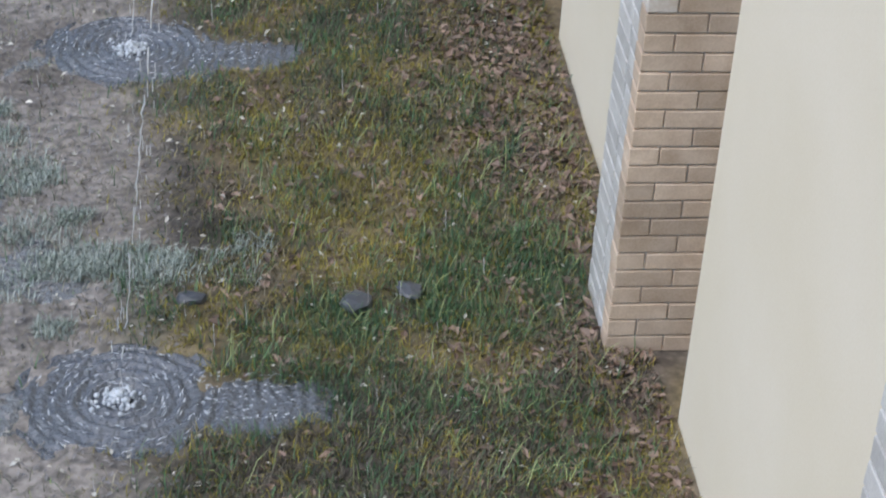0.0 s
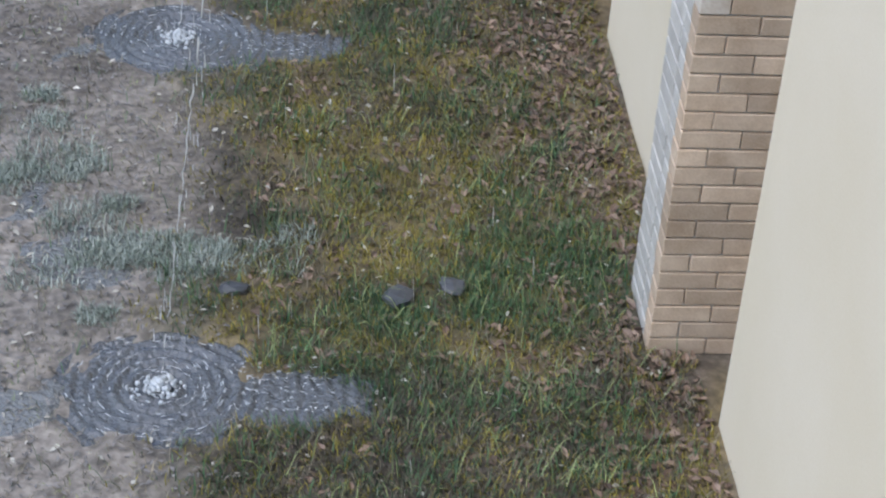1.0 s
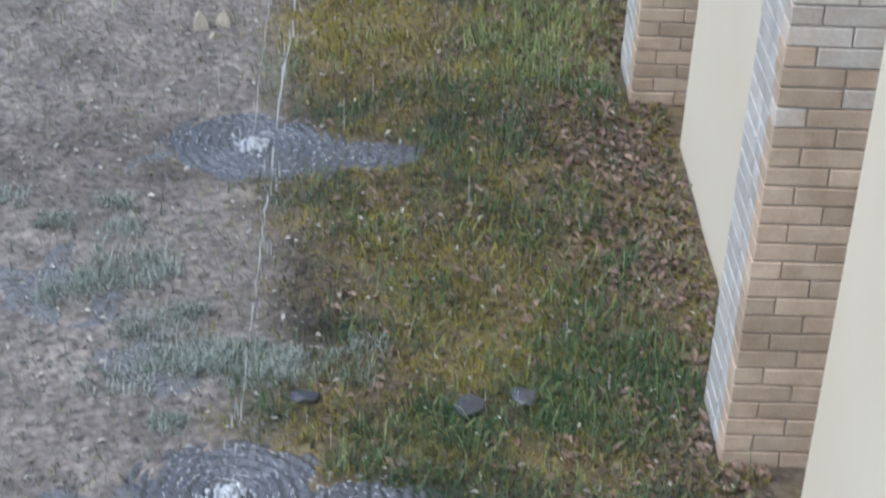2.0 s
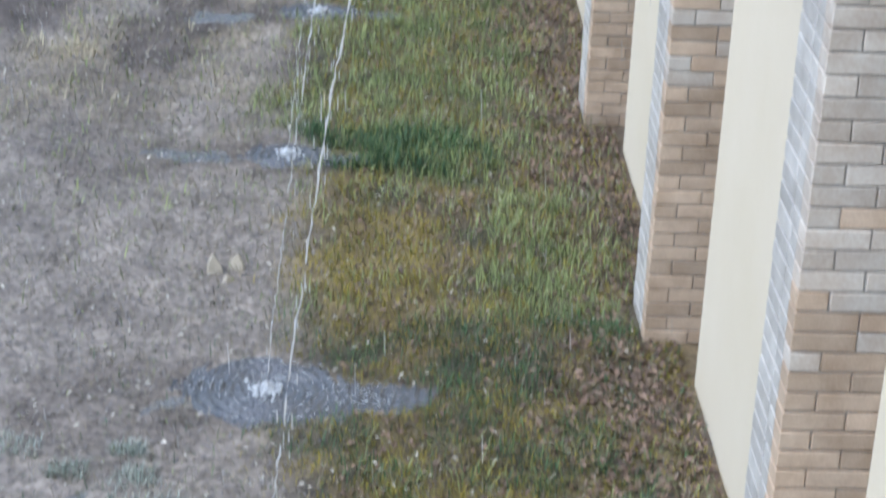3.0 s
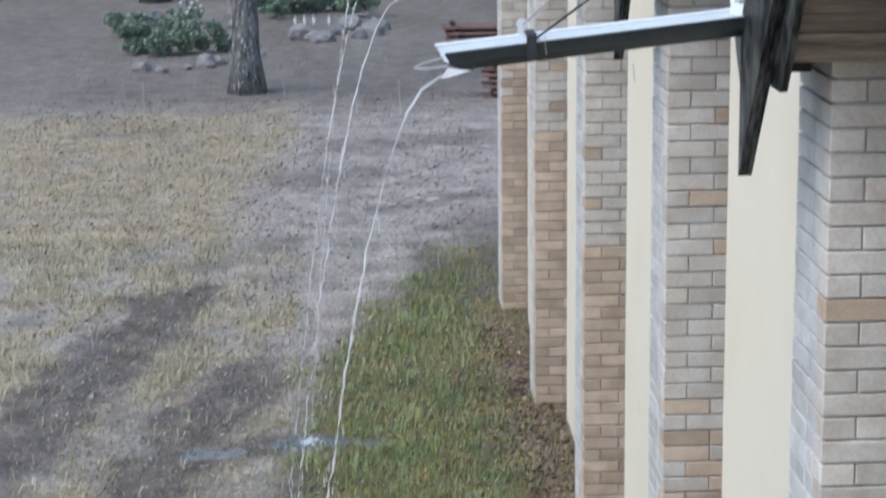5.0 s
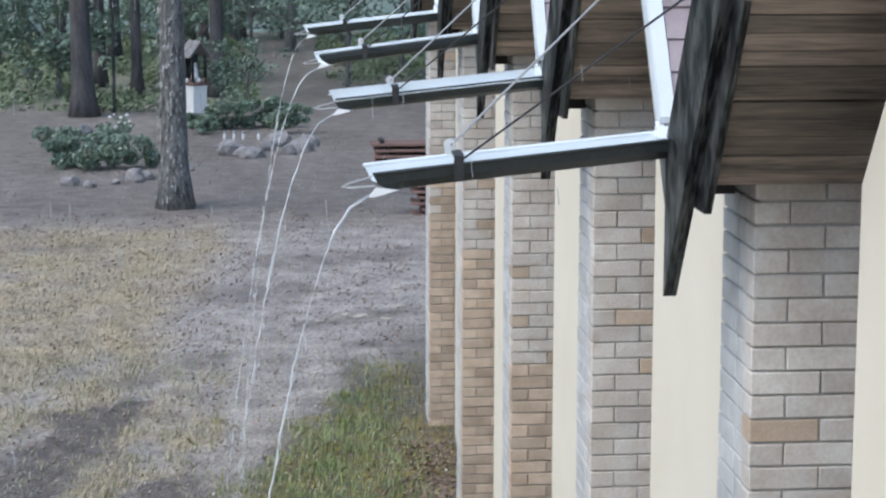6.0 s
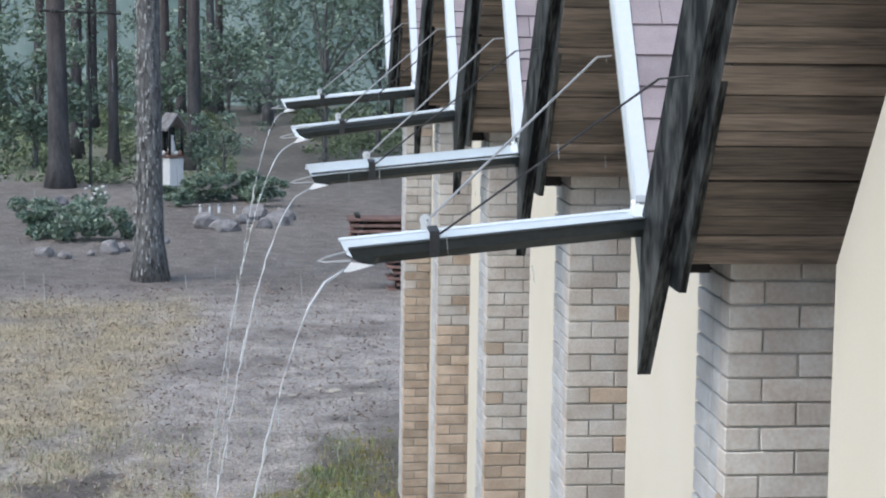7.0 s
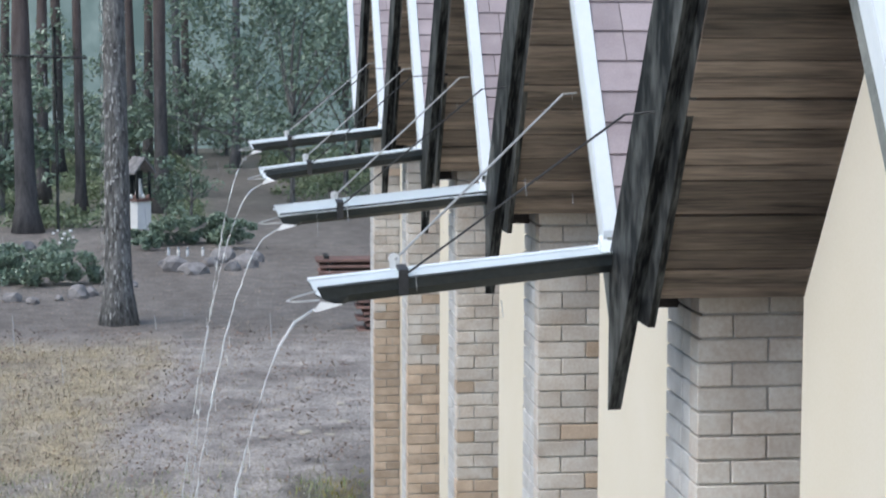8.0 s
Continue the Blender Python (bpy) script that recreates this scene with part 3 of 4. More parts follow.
def pine(x, y, r, h, seed, lean=0.0, crown=250):
    root = trunk_tree(x, y, r, h, seed, lean, BARK if seed == 1 else (DARKBARK if seed < 200 else HAZEBARK))
    rnd = random.Random(seed)
    # crowns stand unseen above the view, added to shade the forest floor
    if crown:
        cl = [(lean * h + a, b, c, d) for a, b, c, d in clumps(rnd, 14, 3.0, 3.0, h * 0.62, h, 0.6, 1.3)]
        foliage("crown", leaf_cloud(crown, cl, 0.30, seed), NEEDLE, root)
        for k in range(5):
            c = cl[k]
            z = c[2] - 0.6
            part("limb", tube(bmesh.new(), [(lean * z, 0, z - 0.5), (c[0] * 0.5 + lean * z * 0.5, c[1] * 0.5, z), c[:3]], [r * 0.3, r * 0.2, 0.03], 6), BARK, root)
    return root


def leafy(name, label, x, y, z0, z1, spread, count, size, seed, stem=0.06, group="undergrowth"):
    """A shrub or small tree: leaves gathered in many small clumps, with gaps between them."""
    rnd = random.Random(seed)
    tall = z1 > 3
    root = empty(name, label, "tree" if tall else "shrub", group, at=(x, y, 0))
    reach = (z1 - z0 + spread) / 2
    cl = clumps(rnd, 46 if tall else 12, spread, spread * 0.7, z0, z1, (0.09 if tall else 0.2) * reach, (0.2 if tall else 0.4) * reach)
    foliage("crown", leaf_cloud(count, cl, size, seed), LEAF, root)
    if stem:
        part("trunk", tube(bmesh.new(), [(0, 0, -0.1), (0.05, 0, (z0 + z1) / 3), (0.0, 0.05, (z0 + z1) / 2), (0.1, 0, z1 * 0.85)], [stem * 1.3, stem, stem * 0.7, stem * 0.3], 8), BARK, root)
        for k in range(9 if tall else 4):
            c = cl[k]
            part("limb", tube(bmesh.new(), [(0.02, 0, (z0 + c[2]) / 3), (c[0] * 0.6, c[1] * 0.6, c[2] * 0.8), c[:3]], [stem * 0.6, stem * 0.4, stem * 0.15], 6), BARK, root)
    return root


def bark_flakes(tree, r, h, count, seed):
    """Pale plates of bark standing off a trunk's surface."""
    rnd = random.Random(seed)
    bm = bmesh.new()
    for _ in range(count):
        z, a = rnd.uniform(0.15, h), rnd.uniform(0, 2 * math.pi)
        f = (z + 0.15) / 19
        rr = r * (1 + 0.7 * math.exp(-f * 19 / 0.45)) * (1 - 0.6 * f) * 1.02
        w, l, tilt = rnd.uniform(0.006, 0.02), rnd.uniform(0.02, 0.075), rnd.uniform(0.0, 0.02)
        c = Vector((math.cos(a) * rr, math.sin(a) * rr, z))
        t, o = Vector((-math.sin(a), math.cos(a), rnd.uniform(-0.3, 0.3))), Vector((math.cos(a), math.sin(a), 0))
        up = Vector((0, 0, 1))
        q = [c - t * w - up * l * 0.6 + o * tilt, c + t * w * 0.7 - up * l + o * (tilt + 0.01), c + t * w + up * l * 0.7, c - t * w * 0.6 + up * l]
        bm.faces.new([bm.verts.new(v + o * 0.012) for v in q])
    tagged(part("bark_flake", bm, FLAKE, tree.children[0], "pale flaking bark plates"), kind="stuff")


bark_flakes(pine(-3.40, 37.6, 0.25, 19, 1), 0.25, 9, 1700, 3)
for i, (px, d, w) in enumerate([(56, 56, 44), (84, 66, 26), (148, 62, 22), (108, 78, 24), (212, 78, 26), (240, 70, 22), (288, 62, 30), (18, 88, 22), (330, 92, 18), (262, 86, 20)]):
    pine(at8(px, d), d, w * d / 3568 / 2 * 0.85, 20, 10 + i, lean=(-0.02 if px == 148 else 0.008 * ((i * 37) % 5 - 2)))
rf = random.Random(77)
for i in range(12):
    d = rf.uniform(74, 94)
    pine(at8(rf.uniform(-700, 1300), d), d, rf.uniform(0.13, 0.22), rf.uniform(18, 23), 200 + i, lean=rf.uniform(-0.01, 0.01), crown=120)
for i, (px, d, z0, z1, sp, n) in enumerate([(515, 64, 1.8, 7.0, 4.4, 7000), (610, 69, 1.2, 8, 4.0, 5500), (10, 62, 0.5, 4.2, 2.4, 5000), (245, 68, 0.6, 3.4, 1.6, 2600), (140, 82, 0.5, 3.0, 3, 2000),
                                            (345, 84, 1.0, 4.0, 1.6, 1200), (400, 93, 0.2, 2.6, 4.5, 3500), (420, 86, 2.5, 7.0, 3.5, 2200), (300, 94, 0.3, 5.0, 5, 2500), (80, 88, 0.6, 5, 4, 1800), (-90, 76, 1, 7, 5, 4000), (740, 76, 1, 8, 6, 4000)]):
    leafy("leafy_tree", "dark green leafy understorey tree at the wood's edge", at8(px, d), d, z0, z1, sp, n, 0.10, 400 + i, 0.07)

# low green growth under the trees, with the path left open
cl = [(rf.uniform(-14, -1.9 - 0.02 * (y - 60)), y, 0.0, rf.uniform(0.25, 0.6)) for y in [rf.uniform(57, 95) for _ in range(520)]] + [(rf.uniform(0.8, 10), rf.uniform(66, 95), 0.0, rf.uniform(0.3, 0.8)) for _ in range(200)]
me = leaf_cloud(80000, cl, 0.085, 5)
me.materials.append(WOODGRASS)
tagged(new("undergrowth", me), "low green undergrowth on the forest floor", "undergrowth", kind="stuff")

# misty distance behind the trees: a wall with haze painted into its glow
MIST = bpy.data.materials.new("glowing_misty_distance")
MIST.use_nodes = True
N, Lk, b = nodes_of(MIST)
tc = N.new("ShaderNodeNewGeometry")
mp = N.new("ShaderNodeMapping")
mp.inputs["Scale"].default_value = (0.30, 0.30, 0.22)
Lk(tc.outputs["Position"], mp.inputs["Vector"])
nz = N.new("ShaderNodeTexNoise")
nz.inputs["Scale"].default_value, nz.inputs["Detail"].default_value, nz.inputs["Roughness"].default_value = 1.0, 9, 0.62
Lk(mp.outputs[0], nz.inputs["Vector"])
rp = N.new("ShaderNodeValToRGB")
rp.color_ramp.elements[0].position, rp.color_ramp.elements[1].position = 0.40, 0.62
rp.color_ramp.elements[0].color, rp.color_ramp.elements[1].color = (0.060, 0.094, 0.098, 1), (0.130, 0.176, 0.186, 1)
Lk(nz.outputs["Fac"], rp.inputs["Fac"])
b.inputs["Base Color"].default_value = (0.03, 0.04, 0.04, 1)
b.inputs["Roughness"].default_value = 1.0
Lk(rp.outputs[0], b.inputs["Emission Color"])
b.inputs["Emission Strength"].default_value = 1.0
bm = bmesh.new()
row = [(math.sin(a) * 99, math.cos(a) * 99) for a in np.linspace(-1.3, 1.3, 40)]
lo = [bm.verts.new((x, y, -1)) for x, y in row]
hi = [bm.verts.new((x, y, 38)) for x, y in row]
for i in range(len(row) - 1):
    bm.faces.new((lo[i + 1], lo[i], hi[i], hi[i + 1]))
tagged(mesh_ob("backdrop", bm, MIST), "glowing backdrop coloured as misty grey-green forest distance", "backdrop", kind="structure")


# ---- garden beds and shrine at the wood's edge ----
def rock(x, y, r, seed, z=0.0, flat=0.6, mat_=None, label="rounded grey fieldstone edging a bed", group="bed stones"):
    bm = bmesh.new()
    bmesh.ops.create_icosphere(bm, subdivisions=2, radius=r)
    rnd = random.Random(seed)
    sc = Vector((rnd.uniform(0.8, 1.3), rnd.uniform(0.7, 1.1), flat * rnd.uniform(0.8, 1.2)))
    for v in bm.verts:
        k = 1 + 0.42 * noise.noise(v.co / r * 1.3 + Vector((seed * 3.1, 0, 0)))
        v.co = Vector((v.co.x * sc.x, v.co.y * sc.y, v.co.z * sc.z)) * k
    ob = mesh_ob("stone", bm, mat_ or STONE)
    ob.location = (x, y, z + r * flat * 0.35)
    ob.rotation_euler = (0, 0, rnd.uniform(0, 6))
    return tagged(ob, label, "stone", group)


def ground8(px, py):
    d = 5.262 * 3568 / (py - 72)
    return at8(px, d), d


for i, (px, py, w) in enumerate([(310, 478, 40), (342, 482, 36), (392, 462, 44), (410, 478, 30), (432, 472, 34), (446, 462, 30), (372, 470, 26), (24, 528, 28), (60, 533, 22), (105, 528, 14), (137, 524, 30), (160, 520, 22), (232, 505, 18), (290, 470, 20), (52, 440, 26)]):
    x, y = ground8(px, py)
    rock(x, y, w * y / 3568 * 0.62, i + 1, flat=0.75)
for i, (px, py, w) in enumerate([(265, 440, 60), (300, 432, 70), (350, 428, 66), (385, 430, 50), (410, 440, 44), (240, 430, 50)]):
    x, y = ground8(px, py)
    leafy("garden_shrub", "low clipped green shrub in a stone-edged bed", x, y, 0.1, 0.68 if px > 290 else 0.34, w * y / 3568 * (0.75 if px > 290 else 0.5), 2600 if px > 290 else 1200, 0.05, 600 + i, 0.0, "bed shrubs")
for i, (px, py, w) in enumerate([(10, 498, 80), (60, 502, 85), (115, 500, 80), (150, 498, 60), (30, 470, 80), (85, 475, 80)]):
    x, y = ground8(px, py)
    leafy("garden_shrub", "low spreading dark green juniper bush", x, y, 0.1, 0.6, w * y / 3568 * 0.7, 1500, 0.05, 640 + i, 0.0, "bed shrubs")


def flowers(px, py, seed):
    x, y = ground8(px, py)
    rnd = random.Random(seed)
    root = empty("flower_clump", "clump of pale cream flowers on green stems", "flowers", at=(x, y, 0))
    foliage("leafage", leaf_cloud(500, clumps(rnd, 5, 0.6, 0.3, 0.1, 0.45, 0.12, 0.25), 0.05, seed), LEAF, root)
    for k in range(9):
        bm = bmesh.new()
        bmesh.ops.create_icosphere(bm, subdivisions=1, radius=rnd.uniform(0.035, 0.06), matrix=Matrix.Translation((rnd.uniform(-0.32, 0.32), -0.1, rnd.uniform(0.3, 0.62))) @ Matrix.Diagonal((1, 1, 0.7, 1)))
        part("bloom", bm, WHITE, root)
    return root


flowers(118, 448, 3)


def shrine():
    x, y = ground8(247, 402)
    root = empty("wayside_shrine", "small white wayside shrine with a dark gabled roof and statue niche", "shrine", at=(x, y, 0))
    k = y / 3568
    w, h = 30 * k, 48 * k
    root.rotation_euler = (0, 0, radians(37))
    ped = part("pedestal", one_box(-w / 2, w / 2, -w / 2, w / 2, -0.1, h, bevel=0.015), WHITE, root, "white painted block pedestal")
    part("shelf", one_box(-w / 2 - 0.04, w / 2 + 0.04, -w / 2 - 0.04, w / 2 + 0.04, h, h + 0.08, bevel=0.01), RUSTBRICK, ped)
    for sx in (-1, 1):
        for sy in (-1, 1):
            part("post", one_box(sx * w * 0.44 - 0.03, sx * w * 0.44 + 0.03, sy * w * 0.42 - 0.03, sy * w * 0.42 + 0.03, h + 0.08, 100 * k), DARKWOOD, root)
    part("back_board", one_box(-w * 0.42, w * 0.42, w * 0.36, w * 0.42, h + 0.08, 100 * k), DARKWOOD, root)
    for sx in (-1, 1):
        bm = prism(bmesh.new(), [(0, 122 * k), (0, 126 * k), (w * 0.75, 100 * k), (w * 0.75, 96 * k)], -w * 0.62, w * 0.62)
        bm.transform(Matrix.Rotation(radians(-90 * sx), 4, "Z"))
        part("roof_side", bm, STONE, root, "dark shingled roof side")
    bm = tube(bmesh.new(), [(0, 0, h + 0.08), (0, 0, h + 0.25), (0, 0, h + 0.45), (0, 0, h + 0.52), (0, 0, h + 0.62)], [0.13, 0.11, 0.08, 0.05, 0.07], 10)
    st = tagged(mesh_ob("statue", bm, WHITE, smooth=True), "small white plaster statue standing in the shrine", "statue")
    st.location = (x, y - 0.05, 0)
    for i, ox in enumerate((-0.22, -0.1, 0.12, 0.24)):
        bm = bmesh.new()
        bmesh.ops.create_icosphere(bm, subdivisions=1, radius=0.07)
        fl = tagged(mesh_ob("cut_flower", bm, RUSTBRICK if i % 2 else WHITE), "cut flower head laid on the shrine shelf", "flowers", "shrine flowers")
        fl.location = (x + ox, y - w * 0.4, h + 0.14)
    leafy("climbing_shrub", "leafy green shrub growing beside the shrine", x + 0.7, y + 0.3, 0.4, 1.9, 0.4, 1100, 0.06, 31, 0.03)


shrine()
for i, px in enumerate((297, 314, 330, 357)):
    x, y = ground8(px, 452)
    root = empty("grave_lantern", "small white candle lantern beside the bed", "lantern", "candle lanterns", at=(x, y, 0))
    root.scale = (0.75, 0.75, 0.7)
    jar = part("jar", tube(bmesh.new(), [(0, 0, 0), (0, 0, 0.12), (0, 0, 0.2), (0, 0, 0.24)], [0.04, 0.05, 0.045, 0.03], 10), WHITE, root)
    part("lid", tube(bmesh.new(), [(0, 0, 0.24), (0, 0, 0.27), (0, 0, 0.32)], [0.055, 0.05, 0.01], 10), GALV, jar)
x, y = ground8(336, 400)
leafy("staked_sapling", "young leafy sapling tied to a dark stake", x, y, 1.0, 2.0, 0.9, 900, 0.06, 71, 0.035, "saplings")
x, y = ground8(106, 405)
tagged(mesh_ob("thin_pole", tube(bmesh.new(), [(x, y, -0.1), (x, y, 2.5), (x - 0.02, y, 5.6)], 0.045, 8), DARKWOOD), "thin dark wooden pole standing by the trees", "pole")
tagged(mesh_ob("crossbar", tube(bmesh.new(), [(at8(20, 55.7), 55.7, 4.82), (at8(160, 55.7), 55.7, 4.76)], 0.035, 8), DARKWOOD), "dark horizontal bar fixed between the trunks", "bar")


def board_stack():
    x, y = at8(640, 36.5), 36.5
    root = empty("board_stack", "low stack of weathered reddish-brown boards on bare ground", "boards", at=(x, y, 0))
    rnd = random.Random(8)
    for r in range(13):
        ox = rnd.uniform(-0.1, 0.1) + (0.7 if r < 8 else -0.05)
        z = r * 0.108 - 0.03
        part("board", one_box(-0.75 + ox, 1.0 + ox, -0.3, 0.3, z, z + 0.05, bevel=0.006), RUSTBRICK, root)
        for bx in (-0.6, 0.5):
            part("batten", one_box(bx + ox, bx + ox + 0.08, -0.25, 0.25, z + 0.05, z + 0.108), DARKWOOD, root)


board_stack()


# ---- water on the ground ----
PUDDLE = bpy.data.materials.new("puddle_water")
PUDDLE.use_nodes = True
N, Lk, b = nodes_of(PUDDLE)
b.inputs["Base Color"].default_value = (0.135, 0.145, 0.163, 1)
b.inputs["Coat Weight"].default_value = 1.0
b.inputs["Coat Roughness"].default_value = 0.03
b.inputs["Roughness"].default_value = 0.06
b.inputs["IOR"].default_value = 1.33
b.inputs["Specular IOR Level"].default_value = 0.9
geo = N.new("ShaderNodeNewGeometry")
nz = N.new("ShaderNodeTexNoise")
nz.inputs["Scale"].default_value, nz.inputs["Detail"].default_value = 34, 4
Lk(geo.outputs["Position"], nz.inputs["Vector"])
bp = N.new("ShaderNodeBump")
bp.inputs["Strength"].default_value, bp.inputs["Distance"].default_value = 0.9, 0.03
Lk(nz.outputs["Fac"], bp.inputs["Height"])
Lk(bp.outputs[0], b.inputs["Normal"])
Lk(bp.outputs[0], b.inputs["Coat Normal"])


def puddle(i, cx, cy, rx, ry):
    """A sheet of water in a hollow, with rings running out from where the stream strikes."""
    bm = bmesh.new()
    x0, x1, y0, y1 = -1.3 * rx, 2.3 * rx, -1.3 * ry, 1.3 * ry
    nx, ny = int((x1 - x0) / 0.011), int((y1 - y0) / 0.011)
    grid = []
    for j in range(ny + 1):
        row = []
        for k in range(nx + 1):
            x, y = x0 + (x1 - x0) * k / nx, y0 + (y1 - y0) * j / ny
            d = math.hypot(x, y)
            q = noise.noise(Vector((x * 9, y * 9, i)))
            z = 0.017 * math.sin(d * 2 * math.pi / 0.062 + 1.8 * q) * math.exp(-d * 0.9) * (0.6 + 0.9 * q) * smooth(0, 0.05, d) + 0.003 * noise.noise(Vector((x * 28, y * 28, i + 5)))
            row.append(bm.verts.new((x, y, z)))
        grid.append(row)
    for j in range(ny):
        for k in range(nx):
            x, y = grid[j][k].co.x, grid[j][k].co.y
            if min(math.hypot(x / rx, y / ry), math.hypot((x - rx * 1.25) / (rx * 0.85), (y + 0.06) / (ry * 0.5))) < 1.3:
                bm.faces.new((grid[j][k], grid[j][k + 1], grid[j + 1][k + 1], grid[j + 1][k]))
    bmesh.ops.delete(bm, geom=[v for v in bm.verts if not v.link_faces], context="VERTS")
    ob = mesh_ob("puddle", bm, PUDDLE, smooth=True)
    ob.location = (cx, cy, -0.030)
    tagged(ob, "rain puddle with ripples ringing out from the falling stream", "puddle", "rain puddles")
    rnd = random.Random(i + 40)
    bm = bmesh.new()
    for k in range(170):
        a, d = rnd.uniform(0, 6.28), abs(rnd.gauss(0, 0.045))
        bmesh.ops.create_icosphere(bm, subdivisions=1, radius=rnd.uniform(0.004, 0.015), matrix=Matrix.Translation((math.cos(a) * d, math.sin(a) * d, rnd.uniform(0, 0.05) * math.exp(-d * 12))))
    # white strips along the rings: foam, and ripple glints built as pieces
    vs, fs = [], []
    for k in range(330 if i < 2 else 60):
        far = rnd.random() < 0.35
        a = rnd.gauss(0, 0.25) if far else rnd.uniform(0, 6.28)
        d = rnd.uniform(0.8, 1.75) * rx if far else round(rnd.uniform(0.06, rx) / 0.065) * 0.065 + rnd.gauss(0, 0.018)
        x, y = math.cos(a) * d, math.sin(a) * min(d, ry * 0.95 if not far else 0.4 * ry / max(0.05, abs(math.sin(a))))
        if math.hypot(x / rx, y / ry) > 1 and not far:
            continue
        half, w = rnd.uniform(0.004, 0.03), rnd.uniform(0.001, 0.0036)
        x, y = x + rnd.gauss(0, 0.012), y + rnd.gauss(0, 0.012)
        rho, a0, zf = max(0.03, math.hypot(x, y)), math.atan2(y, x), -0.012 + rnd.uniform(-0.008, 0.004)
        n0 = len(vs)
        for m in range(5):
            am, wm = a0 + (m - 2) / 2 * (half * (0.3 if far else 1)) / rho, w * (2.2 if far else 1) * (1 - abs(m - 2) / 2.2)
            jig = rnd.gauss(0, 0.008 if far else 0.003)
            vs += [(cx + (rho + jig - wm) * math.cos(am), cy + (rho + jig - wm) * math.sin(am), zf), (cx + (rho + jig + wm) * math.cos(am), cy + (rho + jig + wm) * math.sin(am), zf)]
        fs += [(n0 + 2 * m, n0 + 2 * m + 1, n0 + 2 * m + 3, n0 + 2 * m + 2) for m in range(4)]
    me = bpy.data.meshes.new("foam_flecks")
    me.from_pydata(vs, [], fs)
    me.materials.append(FOAM_GLINT)
    tagged(new("foam_flecks", me), "white flecks of foam and imitated ripple glints on the puddle", "foam", "foam on puddles", "stuff")
    sp = mesh_ob("splash", bm, FOAM_GLINT, smooth=True)
    sp.location = (cx, cy, -0.026)
    tagged(sp, "white splash where the stream strikes the puddle", "splash", "splashes", "stuff")


FOAM_GLINT = material("white_foam_glint", (0.50, 0.54, 0.58), (0.70, 0.73, 0.76), 0.3, 20, 90, 0.2)
for i, (cx, cy, rx, ry) in enumerate(PUDDLES):
    puddle(i, cx, cy, rx, ry)

def water_film(cx, cy, rx, ry, level):
    """A thin sheet of rainwater lying in the hollows of the mud; the humps stand out of it."""
    xs, ys = np.linspace(-1.2, 1.2, 60), np.linspace(-1.2, 1.2, 60)
    verts = []
    for v in ys:
        for u in xs:
            d = math.hypot(u, v) + 0.3 * noise.noise(Vector((u * 3, v * 3, cx)))
            verts.append((cx + u * rx, cy + v * ry, level - 0.06 * smooth(0.55, 1.15, d) + 0.004 * noise.noise(Vector((u * 22, v * 22, 2)))))
    faces = [(j * 60 + i, j * 60 + i + 1, j * 60 + i + 61, j * 60 + i + 60) for j in range(59) for i in range(59)]
    me = bpy.data.meshes.new("water_film")
    me.from_pydata(verts, [], faces)
    me.materials.append(FILM)
    for q in me.polygons:
        q.use_smooth = True
    return tagged(new("water_film", me), "shallow film of rainwater lying over bare mud", "puddle", "rain puddles")


FILM = PUDDLE.copy()
FILM.node_tree.nodes["Principled BSDF"].inputs["Base Color"].default_value = (0.24, 0.25, 0.26, 1)
for cx, cy, rx, ry, lv in ((-2.42, 7.6, 0.55, 0.5, -0.010), (-2.85, 8.25, 0.65, 0.6, -0.010), (-2.9, 9.5, 0.5, 0.22, -0.012), (-2.75, 6.5, 0.35, 0.3, -0.012), (-2.95, 13.05, 0.6, 0.2, -0.012), (-2.9, 16.1, 0.6, 0.22, -0.012)):
    water_film(cx, cy, rx, ry, lv)

# ---- grass, straw and fallen leaves ----
GX = np.linspace(-8, 0.4, 211)
GY = np.linspace(5, 36, 621)
GRID = np.array([[cover(x, y) for x in GX] for y in GY])


def cover_at(x, y):
    i = np.clip(((x + 8) / 8.4 * 210).astype(int), 0, 210)
    j = np.clip(((y - 5) / 31 * 620).astype(int), 0, 620)
    return GRID[j, i]


def in_puddle(x, y):
    m = np.zeros(len(x), bool)
    for cx, cy, rx, ry in PUDDLES:
        m |= np.hypot((x - cx) / rx, (y - cy) / ry) < 0.98
        m |= np.hypot((x - cx - rx * 1.25) / (rx * 0.85), (y - cy + 0.06) / (ry * 0.5)) < 0.9
    return m


def height_np(x, y):
    return np.array([height(a, b) for a, b in zip(x, y)])


